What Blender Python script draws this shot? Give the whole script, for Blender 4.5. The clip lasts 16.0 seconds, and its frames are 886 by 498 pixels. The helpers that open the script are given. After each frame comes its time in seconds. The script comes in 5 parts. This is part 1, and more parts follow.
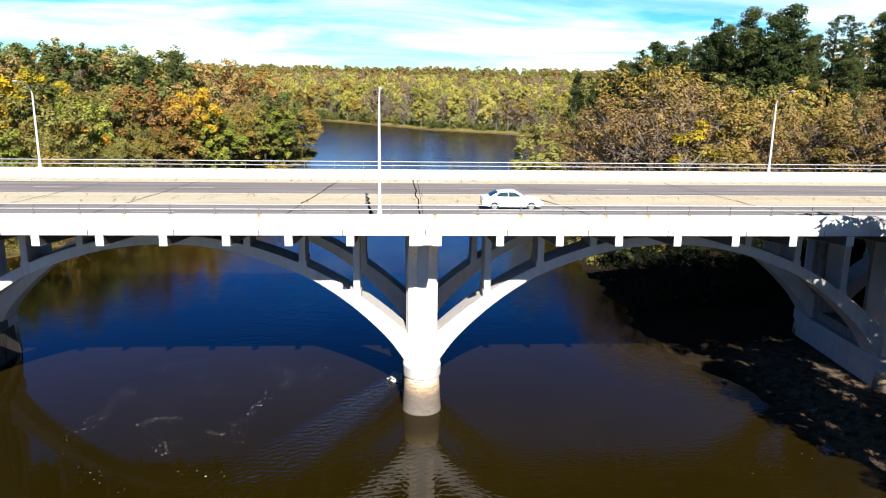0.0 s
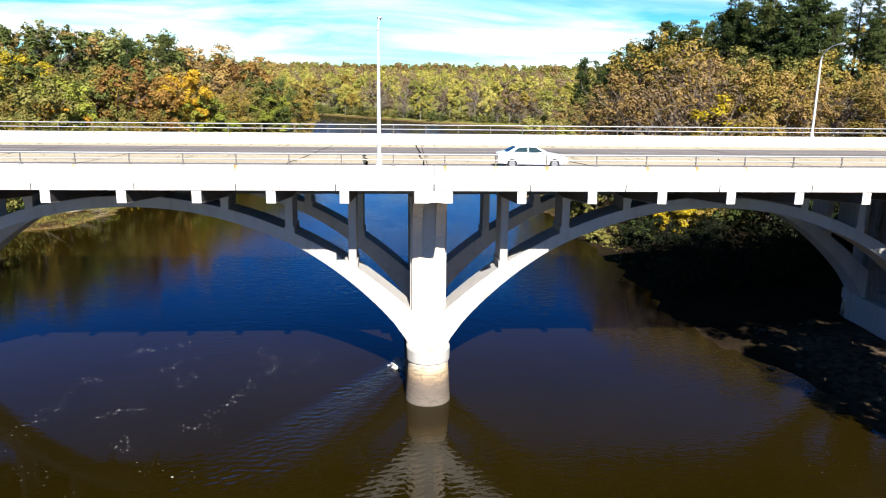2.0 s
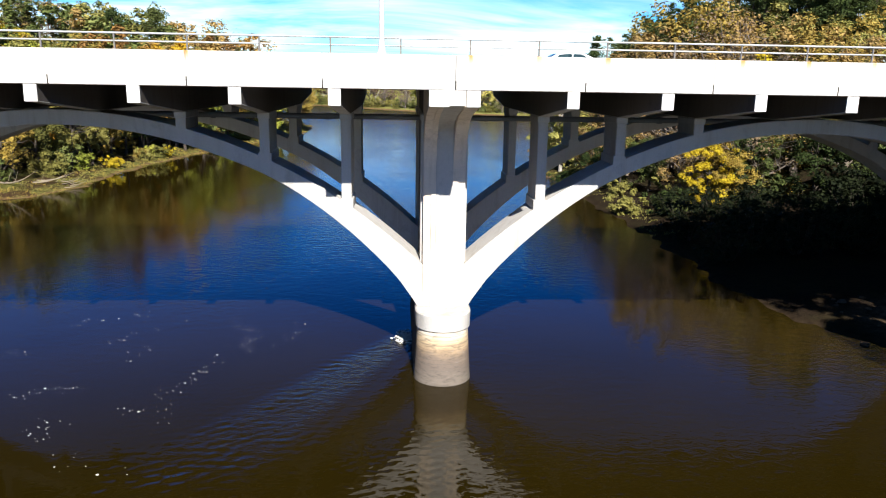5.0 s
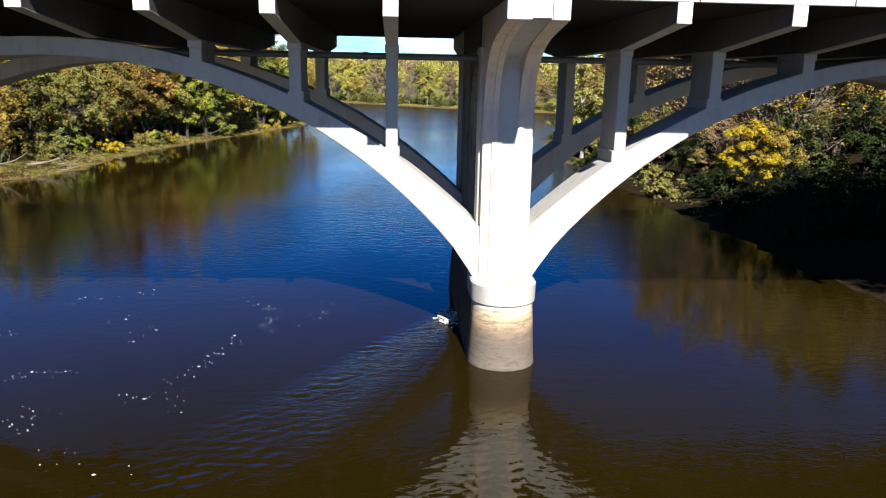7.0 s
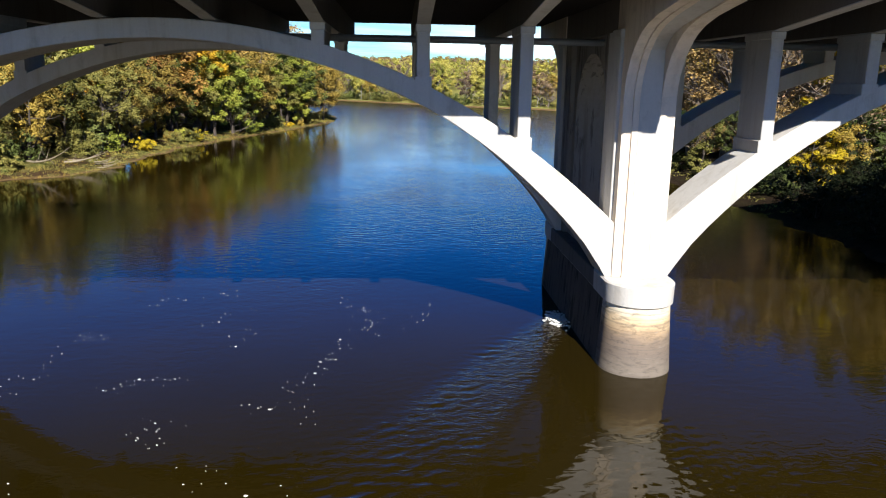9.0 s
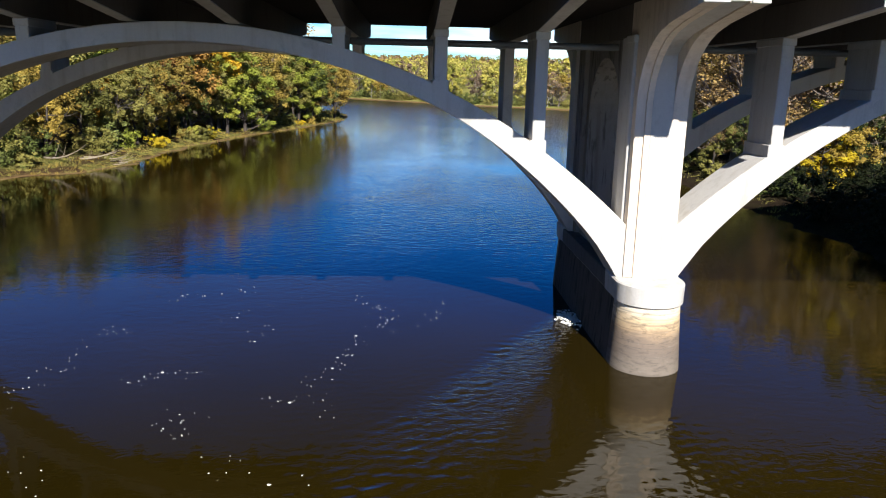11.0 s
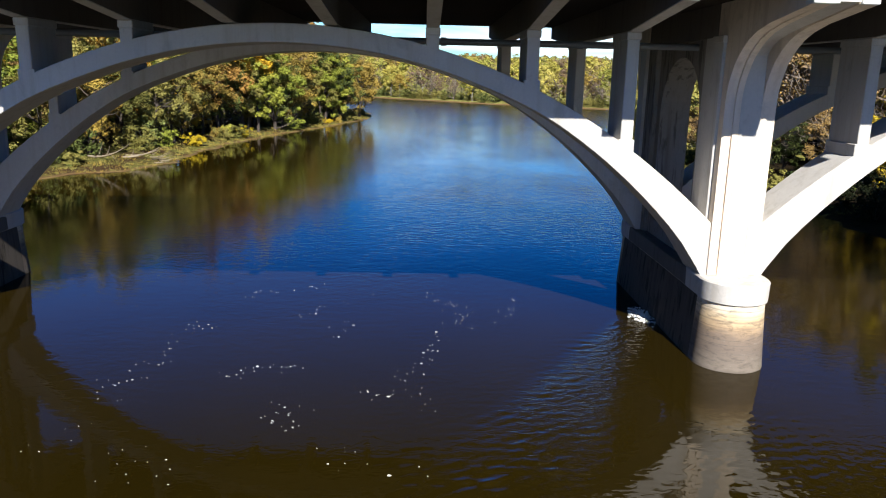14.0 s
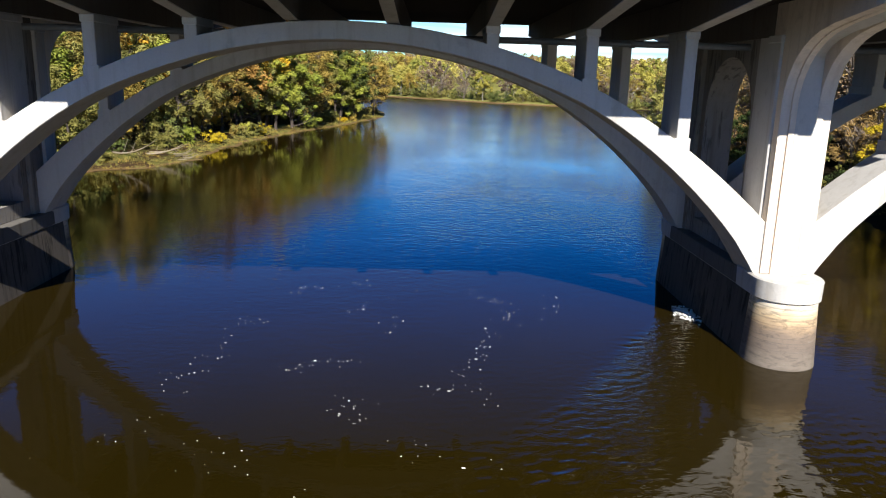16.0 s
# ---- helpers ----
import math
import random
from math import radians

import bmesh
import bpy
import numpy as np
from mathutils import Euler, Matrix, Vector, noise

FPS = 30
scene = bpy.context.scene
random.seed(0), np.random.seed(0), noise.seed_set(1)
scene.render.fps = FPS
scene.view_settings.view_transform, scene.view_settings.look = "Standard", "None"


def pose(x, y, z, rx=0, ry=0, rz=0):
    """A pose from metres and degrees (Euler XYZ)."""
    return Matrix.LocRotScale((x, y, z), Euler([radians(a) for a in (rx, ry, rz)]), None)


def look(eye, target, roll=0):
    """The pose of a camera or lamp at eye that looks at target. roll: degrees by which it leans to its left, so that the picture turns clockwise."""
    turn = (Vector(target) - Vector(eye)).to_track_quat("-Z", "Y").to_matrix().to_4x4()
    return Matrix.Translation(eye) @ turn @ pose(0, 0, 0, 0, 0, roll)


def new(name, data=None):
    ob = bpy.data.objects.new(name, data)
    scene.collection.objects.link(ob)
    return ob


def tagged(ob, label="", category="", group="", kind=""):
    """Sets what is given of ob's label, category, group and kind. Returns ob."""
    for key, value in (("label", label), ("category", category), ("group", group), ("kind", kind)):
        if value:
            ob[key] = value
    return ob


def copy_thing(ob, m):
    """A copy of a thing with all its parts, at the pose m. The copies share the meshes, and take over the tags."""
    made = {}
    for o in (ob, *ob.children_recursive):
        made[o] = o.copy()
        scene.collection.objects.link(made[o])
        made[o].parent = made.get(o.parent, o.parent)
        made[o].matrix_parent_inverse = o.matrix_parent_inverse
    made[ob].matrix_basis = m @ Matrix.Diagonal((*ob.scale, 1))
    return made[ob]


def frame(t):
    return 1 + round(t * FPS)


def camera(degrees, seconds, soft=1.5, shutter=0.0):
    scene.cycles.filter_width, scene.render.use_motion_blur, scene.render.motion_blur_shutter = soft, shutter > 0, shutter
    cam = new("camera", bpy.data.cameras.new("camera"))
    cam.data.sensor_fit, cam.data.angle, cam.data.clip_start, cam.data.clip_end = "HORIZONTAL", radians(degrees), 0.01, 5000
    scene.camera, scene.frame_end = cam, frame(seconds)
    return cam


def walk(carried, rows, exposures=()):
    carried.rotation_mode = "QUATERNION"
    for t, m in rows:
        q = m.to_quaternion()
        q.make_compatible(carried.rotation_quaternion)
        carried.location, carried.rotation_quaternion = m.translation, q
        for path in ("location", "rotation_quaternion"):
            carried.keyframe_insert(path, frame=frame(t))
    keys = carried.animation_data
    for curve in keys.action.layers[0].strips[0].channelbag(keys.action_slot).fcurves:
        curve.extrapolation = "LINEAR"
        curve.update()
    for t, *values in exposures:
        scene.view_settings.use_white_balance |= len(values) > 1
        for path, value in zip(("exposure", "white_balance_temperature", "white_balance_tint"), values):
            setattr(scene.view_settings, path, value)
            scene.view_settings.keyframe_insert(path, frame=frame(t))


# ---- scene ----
EXPOSURE = 0.95
cam = camera(62.00, 16.0, soft=1.1)
# seconds, x, y, z, yaw, pitch, roll
ROWS = [
    (0.0, -1.665, -52.814, 24.997, -3.256, -13.105, -0.779),
    (0.5, -1.707, -51.048, 23.979, -3.275, -13.079, -0.756),
    (1.0, -1.772, -49.345, 23.001, -3.315, -13.071, -0.720),
    (1.5, -1.849, -47.667, 22.004, -3.375, -13.082, -0.724),
    (2.0, -1.922, -46.038, 21.037, -3.381, -13.077, -0.690),
    (2.5, -1.952, -44.459, 20.081, -3.343, -13.070, -0.661),
    (3.0, -2.005, -42.883, 19.153, -3.323, -13.064, -0.669),
    (3.5, -2.065, -41.278, 18.218, -3.322, -13.067, -0.694),
    (4.0, -2.137, -39.727, 17.290, -3.310, -13.061, -0.763),
    (6.5, -3.374, -32.307, 12.964, -3.364, -12.868, -1.093),
    (7.0, -4.591, -31.186, 12.327, -3.385, -12.862, -1.098),
    (7.5, -6.120, -30.177, 11.852, -3.329, -12.903, -1.027),
    (8.0, -7.733, -29.320, 11.545, -3.249, -12.956, -0.954),
    (8.5, -8.989, -28.782, 11.616, -3.146, -12.922, -0.932),
    (9.0, -9.587, -28.774, 11.681, -3.116, -12.903, -0.935),
    (11.5, -10.120, -29.587, 11.908, -2.173, -13.075, -1.315),
    (12.0, -10.605, -29.621, 11.930, -2.017, -13.118, -1.238),
    (12.5, -11.184, -29.656, 11.921, -1.829, -13.139, -1.167),
    (13.0, -11.799, -29.711, 11.907, -1.647, -13.141, -1.169),
    (13.5, -12.396, -29.776, 11.874, -1.486, -13.148, -1.209),
    (14.0, -13.010, -29.841, 11.869, -1.370, -13.167, -1.242),
    (14.5, -13.605, -29.886, 11.854, -1.239, -13.187, -1.283),
    (15.0, -14.141, -29.956, 11.838, -1.114, -13.210, -1.348),
    (15.5, -14.658, -30.023, 11.812, -1.012, -13.227, -1.433),
    (16.0, -15.122, -30.077, 11.765, -0.912, -13.233, -1.550),
]
walk(cam, [(t, pose(x, y, z, 90 + pitch, roll, yaw)) for t, x, y, z, yaw, pitch, roll in ROWS], [(0.0, EXPOSURE), (16.0, EXPOSURE)])

# ---- world and sun ----
SUN_WAY = Vector((-0.165, 1.315, -1.0)).normalized()
sun_data = bpy.data.lights.new("sun", "SUN")
sun_data.energy, sun_data.angle, sun_data.color = 5.0, radians(0.53), (1.0, 0.965, 0.91)
sun = new("sun", sun_data)
sun.matrix_world = look((60, -300, 200), Vector((60, -300, 200)) + SUN_WAY)

world = bpy.data.worlds.new("sky")
scene.world = world
world.use_nodes = True
wt = world.node_tree
wt.nodes.clear()
sky = wt.nodes.new("ShaderNodeTexSky")
sky.sky_type, sky.sun_disc = "NISHITA", False
sky.sun_elevation = math.asin(-SUN_WAY.z)
sky.sun_rotation = math.atan2(-SUN_WAY.x, -SUN_WAY.y)
sky.air_density, sky.dust_density, sky.ozone_density = 1.0, 0.0, 4.0
coord = wt.nodes.new("ShaderNodeTexCoord")
split = wt.nodes.new("ShaderNodeSeparateXYZ")
wt.links.new(coord.outputs["Generated"], split.inputs[0])
# clouds lie on a flat layer overhead
lift = wt.nodes.new("ShaderNodeMath")
lift.operation, lift.inputs[1].default_value = "MAXIMUM", 0.02
wt.links.new(split.outputs["Z"], lift.inputs[0])
lift2 = wt.nodes.new("ShaderNodeMath")
lift2.operation, lift2.inputs[1].default_value = "ADD", 0.10
wt.links.new(lift.outputs[0], lift2.inputs[0])
flat = wt.nodes.new("ShaderNodeVectorMath")
flat.operation = "DIVIDE"
over = wt.nodes.new("ShaderNodeCombineXYZ")
for k in range(3):
    wt.links.new(lift2.outputs[0], over.inputs[k])
wt.links.new(coord.outputs["Generated"], flat.inputs[0])
wt.links.new(over.outputs[0], flat.inputs[1])
stretch = wt.nodes.new("ShaderNodeMapping")
stretch.inputs["Scale"].default_value = (0.55, 0.8, 1.0)
stretch.inputs["Location"].default_value = (1.7, 0.4, 0.0)
wt.links.new(flat.outputs[0], stretch.inputs[0])
puff = wt.nodes.new("ShaderNodeTexNoise")
puff.inputs["Scale"].default_value, puff.inputs["Detail"].default_value, puff.inputs["Roughness"].default_value = 0.9, 8, 0.56
puff.inputs["Distortion"].default_value = 0.5
wt.links.new(stretch.outputs[0], puff.inputs["Vector"])
cover = wt.nodes.new("ShaderNodeValToRGB")
cover.color_ramp.elements[0].position, cover.color_ramp.elements[1].position = 0.39, 0.68
wt.links.new(puff.outputs["Fac"], cover.inputs[0])
cloud_mix = wt.nodes.new("ShaderNodeMix")
cloud_mix.data_type = "RGBA"
cloud_mix.inputs["B"].default_value = (17.0, 18.5, 19.5, 1)
# the clouds thin out above the low sky
thin = wt.nodes.new("ShaderNodeMapRange")
for key, v in (("From Min", 0.075), ("From Max", 0.13), ("To Min", 1.0), ("To Max", 0.03)):
    thin.inputs[key].default_value = v
wt.links.new(split.outputs["Z"], thin.inputs["Value"])
amount = wt.nodes.new("ShaderNodeMath")
amount.operation = "MULTIPLY"
wt.links.new(cover.outputs[0], amount.inputs[0])
wt.links.new(thin.outputs[0], amount.inputs[1])
wt.links.new(amount.outputs[0], cloud_mix.inputs["Factor"])
vivid = wt.nodes.new("ShaderNodeHueSaturation")
vivid.inputs["Saturation"].default_value, vivid.inputs["Value"].default_value = 1.7, 0.8
wt.links.new(sky.outputs[0], vivid.inputs["Color"])
# a bright pale low sky that deepens to strong blue higher up
deep = wt.nodes.new("ShaderNodeMapRange")
for key, v in (("From Min", 0.05), ("From Max", 0.30), ("To Min", 0.0), ("To Max", 1.0)):
    deep.inputs[key].default_value = v
wt.links.new(split.outputs["Z"], deep.inputs["Value"])
tone = wt.nodes.new("ShaderNodeMix")
tone.data_type = "RGBA"
tone.inputs["A"].default_value, tone.inputs["B"].default_value = (0.95, 1.7, 2.3, 1), (0.05, 1.15, 2.08, 1)
wt.links.new(deep.outputs[0], tone.inputs["Factor"])
zenith = wt.nodes.new("ShaderNodeMapRange")
for key, v in (("From Min", 0.30), ("From Max", 0.58), ("To Min", 0.0), ("To Max", 1.0)):
    zenith.inputs[key].default_value = v
wt.links.new(split.outputs["Z"], zenith.inputs["Value"])
dome = wt.nodes.new("ShaderNodeMix")
dome.data_type = "RGBA"
dome.inputs["B"].default_value = (0.70, 0.54, 0.33, 1)
wt.links.new(zenith.outputs[0], dome.inputs["Factor"])
wt.links.new(tone.outputs["Result"], dome.inputs["A"])
tinted = wt.nodes.new("ShaderNodeMix")
tinted.data_type, tinted.blend_type = "RGBA", "MULTIPLY"
tinted.inputs["Factor"].default_value = 1.0
# the clear sky is deepest at right angles to the sun
facing = wt.nodes.new("ShaderNodeVectorMath")
facing.operation = "DOT_PRODUCT"
facing.inputs[1].default_value = -SUN_WAY
wt.links.new(coord.outputs["Generated"], facing.inputs[0])
squared = wt.nodes.new("ShaderNodeMath")
squared.operation = "POWER"
squared.inputs[1].default_value = 2.0
wt.links.new(facing.outputs["Value"], squared.inputs[0])
phase = wt.nodes.new("ShaderNodeMapRange")
phase.clamp = False
for key, v in (("From Min", 0.0), ("From Max", 0.62), ("To Min", 0.75), ("To Max", 1.0)):
    phase.inputs[key].default_value = v
wt.links.new(squared.outputs[0], phase.inputs["Value"])
shaded = wt.nodes.new("ShaderNodeVectorMath")
shaded.operation = "SCALE"
wt.links.new(vivid.outputs[0], shaded.inputs[0])
wt.links.new(phase.outputs[0], shaded.inputs["Scale"])
wt.links.new(shaded.outputs[0], tinted.inputs["A"])
wt.links.new(dome.outputs["Result"], tinted.inputs["B"])
wt.links.new(tinted.outputs["Result"], cloud_mix.inputs["A"])
back = wt.nodes.new("ShaderNodeBackground")
back.inputs["Strength"].default_value = 0.05
wt.links.new(cloud_mix.outputs["Result"], back.inputs[0])
wout = wt.nodes.new("ShaderNodeOutputWorld")
wt.links.new(back.outputs[0], wout.inputs[0])


# ---- materials ----
def rgb(c):
    return (c[0], c[1], c[2], 1)


class Mat:
    """A small builder for node materials on a Principled surface."""

    def __init__(self, name, rough=0.8, metal=0.0, spec=0.5):
        self.m = bpy.data.materials.new(name)
        self.m.use_nodes = True
        self.t = self.m.node_tree
        self.p = self.t.nodes["Principled BSDF"]
        self.p.inputs["Roughness"].default_value = rough
        self.p.inputs["Metallic"].default_value = metal
        self.p.inputs["Specular IOR Level"].default_value = spec

    def n(self, kind, **inputs):
        node = self.t.nodes.new("ShaderNode" + kind)
        for k, v in inputs.items():
            node.inputs[k.replace("_", " ")].default_value = v
        return node

    def link(self, a, b):
        self.t.links.new(a, b)

    def pos(self, scale=(1, 1, 1)):
        g = self.n("NewGeometry")
        m = self.n("Mapping", Scale=scale)
        self.link(g.outputs["Position"], m.inputs[0])
        return m.outputs[0]

    def obj(self, scale=(1, 1, 1)):
        g = self.n("TexCoord")
        m = self.n("Mapping", Scale=scale)
        self.link(g.outputs["Object"], m.inputs[0])
        return m.outputs[0]

    def noise(self, vec, scale, detail=4, rough=0.55, distort=0.0):
        t = self.n("TexNoise", Scale=scale, Detail=detail, Roughness=rough, Distortion=distort)
        self.link(vec, t.inputs["Vector"])
        return t.outputs["Fac"]

    def ramp(self, fac, stops):
        r = self.n("ValToRGB")
        el = r.color_ramp.elements
        while len(el) < len(stops):
            el.new(0.5)
        for e, (p, c) in zip(el, stops):
            e.position, e.color = p, rgb(c) if isinstance(c, tuple) else (c, c, c, 1)
        self.link(fac, r.inputs[0])
        return r.outputs[0]

    def mix(self, fac, a, b, mode="MIX"):
        x = self.n("Mix")
        x.data_type, x.blend_type = "RGBA", mode
        for key, v in (("Factor", fac), ("A", a), ("B", b)):
            if isinstance(v, (int, float)):
                x.inputs[key].default_value = v
            elif isinstance(v, tuple):
                x.inputs[key].default_value = rgb(v)
            else:
                self.link(v, x.inputs[key])
        return x.outputs["Result"]

    def math(self, op, a, b=0.0):
        x = self.n("Math")
        x.operation = op
        for i, v in enumerate((a, b)):
            if isinstance(v, (int, float)):
                x.inputs[i].default_value = v
            else:
                self.link(v, x.inputs[i])
        return x.outputs[0]

    def color(self, c):
        if isinstance(c, tuple):
            self.p.inputs["Base Color"].default_value = rgb(c)
        else:
            self.link(c, self.p.inputs["Base Color"])
        return self

    def bump(self, h, strength=0.3, dist=0.02):
        b = self.n("Bump", Strength=strength, Distance=dist)
        self.link(h, b.inputs["Height"])
        self.link(b.outputs[0], self.p.inputs["Normal"])
        return self


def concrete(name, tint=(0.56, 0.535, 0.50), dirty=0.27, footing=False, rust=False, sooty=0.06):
    k = Mat(name, rough=0.9, spec=0.12)
    big = k.noise(k.pos((0.35, 0.35, 0.22)), 1.0, 5, 0.6)
    run = k.noise(k.pos((2.2, 2.2, 0.13)), 1.0, 5, 0.6)
    fine = k.noise(k.pos(), 9.0, 6, 0.65)
    dark = tuple(c * (1 - dirty) * f for c, f in zip(tint, (1.02, 0.95, 0.86)))
    c = k.mix(k.ramp(big, [(0.35, 0.0), (0.7, 1.0)]), tint, tuple(x * 0.9 for x in tint))
    c = k.mix(k.ramp(run, [(0.52, 0.0), (0.75, 0.8)]), c, dark)
    c = k.mix(k.ramp(fine, [(0.35, 0.25), (0.65, 0.0)]), c, tuple(x * 0.72 for x in tint))
    blot = k.noise(k.pos((1.1, 1.1, 0.8)), 1.0, 6, 0.7, 0.8)
    c = k.mix(k.ramp(blot, [(0.56, 0.0), (0.70, 0.45)]), c, tuple(x * 0.55 for x in tint))
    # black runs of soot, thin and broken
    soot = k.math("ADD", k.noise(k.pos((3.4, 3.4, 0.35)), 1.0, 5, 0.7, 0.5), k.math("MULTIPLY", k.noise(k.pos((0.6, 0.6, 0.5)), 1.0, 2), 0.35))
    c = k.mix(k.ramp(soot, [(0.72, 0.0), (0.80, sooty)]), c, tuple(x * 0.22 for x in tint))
    xyz = k.n("SeparateXYZ")
    k.link(k.pos(), xyz.inputs[0])
    if footing:
        wob = k.math("MULTIPLY", k.noise(k.pos((0.9, 0.9, 2.5)), 1.0, 4), 1.1)
        lvl = k.math("ADD", xyz.outputs["Z"], wob)
        band = k.ramp(k.math("MULTIPLY", lvl, 0.25), [(0.16, (0.085, 0.069, 0.054)), (0.24, (0.19, 0.158, 0.128)), (0.42, (0.165, 0.130, 0.106)), (0.58, (0.215, 0.160, 0.120)), (0.68, (0.40, 0.28, 0.17)), (0.78, (0.64, 0.48, 0.29)), (0.90, (0.76, 0.67, 0.53))])
        c = k.mix(0.92, c, band)
        lines = k.noise(k.pos((0.12, 0.12, 11.0)), 1.0, 3)
        c = k.mix(k.ramp(lines, [(0.53, 0.0), (0.66, 0.45)]), c, (0.13, 0.115, 0.10))
        scab = k.noise(k.pos((1.6, 1.6, 5.0)), 1.0, 6, 0.75, 0.6)
        c = k.mix(k.ramp(scab, [(0.50, 0.0), (0.62, 0.5)]), c, (0.09, 0.078, 0.066))
        c = k.mix(k.ramp(scab, [(0.30, 0.35), (0.42, 0.0)]), c, (0.36, 0.33, 0.29))
    if rust:
        # rust runs below some of the railing posts
        f = k.math("FRACT", k.math("MULTIPLY", k.math("ADD", xyz.outputs["X"], 0.8075), 1 / 2.795))
        near = k.math("ABSOLUTE", k.math("SUBTRACT", f, 0.5))
        wob = k.noise(k.pos((5.0, 1.0, 2.0)), 1.0, 3)
        near = k.math("ADD", near, k.math("MULTIPLY", k.math("SUBTRACT", wob, 0.5), 0.06))
        spot = k.ramp(near, [(0.02, 1.0), (0.055, 0.0)])
        high = k.ramp(k.math("SUBTRACT", xyz.outputs["Z"], 15.5), [(0.42, 0.0), (0.85, 1.0)])
        some = k.ramp(k.noise(k.pos((0.23, 0.05, 0.0)), 1.0, 2), [(0.46, 0.0), (0.56, 1.0)])
        c = k.mix(k.math("MULTIPLY", k.math("MULTIPLY", spot, high), some), c, (0.50, 0.27, 0.08))
    k.color(c)
    k.bump(k.math("ADD", fine, k.math("MULTIPLY", run, 0.6)), 0.35, 0.02)
    return k.m


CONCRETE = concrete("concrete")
# tint lowered to hold the shade inside the piers, under the soot runs
INNER = concrete("shaded_sooty_inner_concrete", tint=(0.32, 0.295, 0.268), dirty=0.4, sooty=0.6)
# brightened cream stands in for light bounced up from the river
CREAM = concrete("bounce_lit_cream_concrete", tint=(0.78, 0.67, 0.55), dirty=0.34)
PALE = concrete("pale_concrete", tint=(0.68, 0.67, 0.64), dirty=0.12, rust=True)
FOOTING = concrete("footing_concrete", tint=(0.36, 0.33, 0.28), dirty=0.45, footing=True)
# near-black tint puts the shade below the deck into the colour
DECK = concrete("shaded_deck_soffit", tint=(0.042, 0.033, 0.027), dirty=0.4)
# beams are darkened concrete, with the shade on their sides in the tint
BEAM = concrete("shaded_beam_concrete", tint=(0.15, 0.132, 0.118), dirty=0.3)
# ledge and flank tints hold the deep shade there, besides the streaks
LEDGE = concrete("shaded_stained_ledge", tint=(0.15, 0.14, 0.128), dirty=0.7)
SHADED_FLANK = concrete("shaded_stained_concrete", tint=(0.115, 0.100, 0.085), dirty=0.75, sooty=0.8)


def asphalt():
    k = Mat("asphalt", rough=0.9, spec=0.3)
    c = k.ramp(k.noise(k.pos((0.12, 1.2, 1)), 1.0, 4), [(0.35, (0.21, 0.185, 0.18)), (0.65, (0.30, 0.268, 0.258))])
    # wheel tracks and long streaks of wear
    c = k.mix(k.ramp(k.noise(k.pos((0.02, 3.2, 1)), 1.0, 4), [(0.45, 0.0), (0.62, 0.6)]), c, (0.12, 0.105, 0.105))
    c = k.mix(k.ramp(k.noise(k.pos((0.03, 5.5, 1)), 1.0, 4), [(0.52, 0.0), (0.66, 0.55)]), c, (0.36, 0.325, 0.30))
    c = k.mix(k.ramp(k.noise(k.pos(), 12, 5), [(0.4, 0.3), (0.6, 0.0)]), c, (0.10, 0.095, 0.095))
    k.color(c)
    return k.bump(k.noise(k.pos(), 40, 3), 0.2, 0.01).m


def tan_slab():
    k = Mat("tan_concrete", rough=0.9, spec=0.3)
    c = k.ramp(k.noise(k.pos((0.2, 0.9, 1)), 1.0, 5), [(0.3, (0.54, 0.45, 0.31)), (0.7, (0.68, 0.59, 0.43))])
    c = k.mix(k.ramp(k.noise(k.pos(), 6, 5), [(0.45, 0.35), (0.65, 0.0)]), c, (0.30, 0.25, 0.19))
    return k.color(c).m


def plain(name, c, rough=0.6, metal=0.0, spec=0.5, vary=0.12):
    k = Mat(name, rough, metal, spec)
    v = k.noise(k.obj(), 6.0, 4)
    k.color(k.mix(k.ramp(v, [(0.35, 0.0), (0.7, 1.0)]), c, tuple(x * (1 - vary) for x in c)))
    return k.m


ASPHALT, TAN = asphalt(), tan_slab()
TAR = plain("tar", (0.03, 0.03, 0.03), 0.7)
LINE_PAINT = plain("line_paint", (0.52, 0.50, 0.47), 0.7, vary=0.5)
STEEL = plain("galvanised_steel", (0.52, 0.53, 0.53), 0.5, 0.35)
POST_STEEL = plain("weathered_steel", (0.24, 0.22, 0.20), 0.65, 0.3, vary=0.4)
POLE_METAL = plain("pale_aluminium", (0.72, 0.73, 0.74), 0.45, 0.2)
PIPE = plain("painted_pipe", (0.16, 0.165, 0.17), 0.55, 0.1)
CAR_PAINT = plain("white_car_paint", (0.80, 0.81, 0.82), 0.22, vary=0.02)
RUBBER = plain("tyre_rubber", (0.03, 0.03, 0.03), 0.85)
RIM = plain("alloy_rim", (0.55, 0.55, 0.56), 0.35, 0.8)
CAR_GLASS = plain("dark_car_glass", (0.05, 0.10, 0.12), 0.06, vary=0.05)
RED_LENS = plain("red_lamp_lens", (0.45, 0.02, 0.02), 0.2)
CLEAR_LENS = plain("clear_lamp_lens", (0.7, 0.72, 0.75), 0.15)
ROCK = plain("bank_stone", (0.125, 0.090, 0.062), 0.9, vary=0.55, spec=0.1)
DRIFTWOOD = plain("driftwood", (0.34, 0.28, 0.20), 0.85, vary=0.45)
FOAM = plain("river_foam", (0.78, 0.77, 0.72), 0.8, vary=0.2)


def bark(name, a, b):
    k = Mat(name, 0.9, spec=0.2)
    v = k.noise(k.obj((3, 3, 0.7)), 2.0, 5)
    k.color(k.ramp(v, [(0.35, a), (0.65, b)]))
    return k.bump(v, 0.6, 0.05).m


BARK = bark("bark", (0.040, 0.032, 0.026), (0.105, 0.086, 0.070))
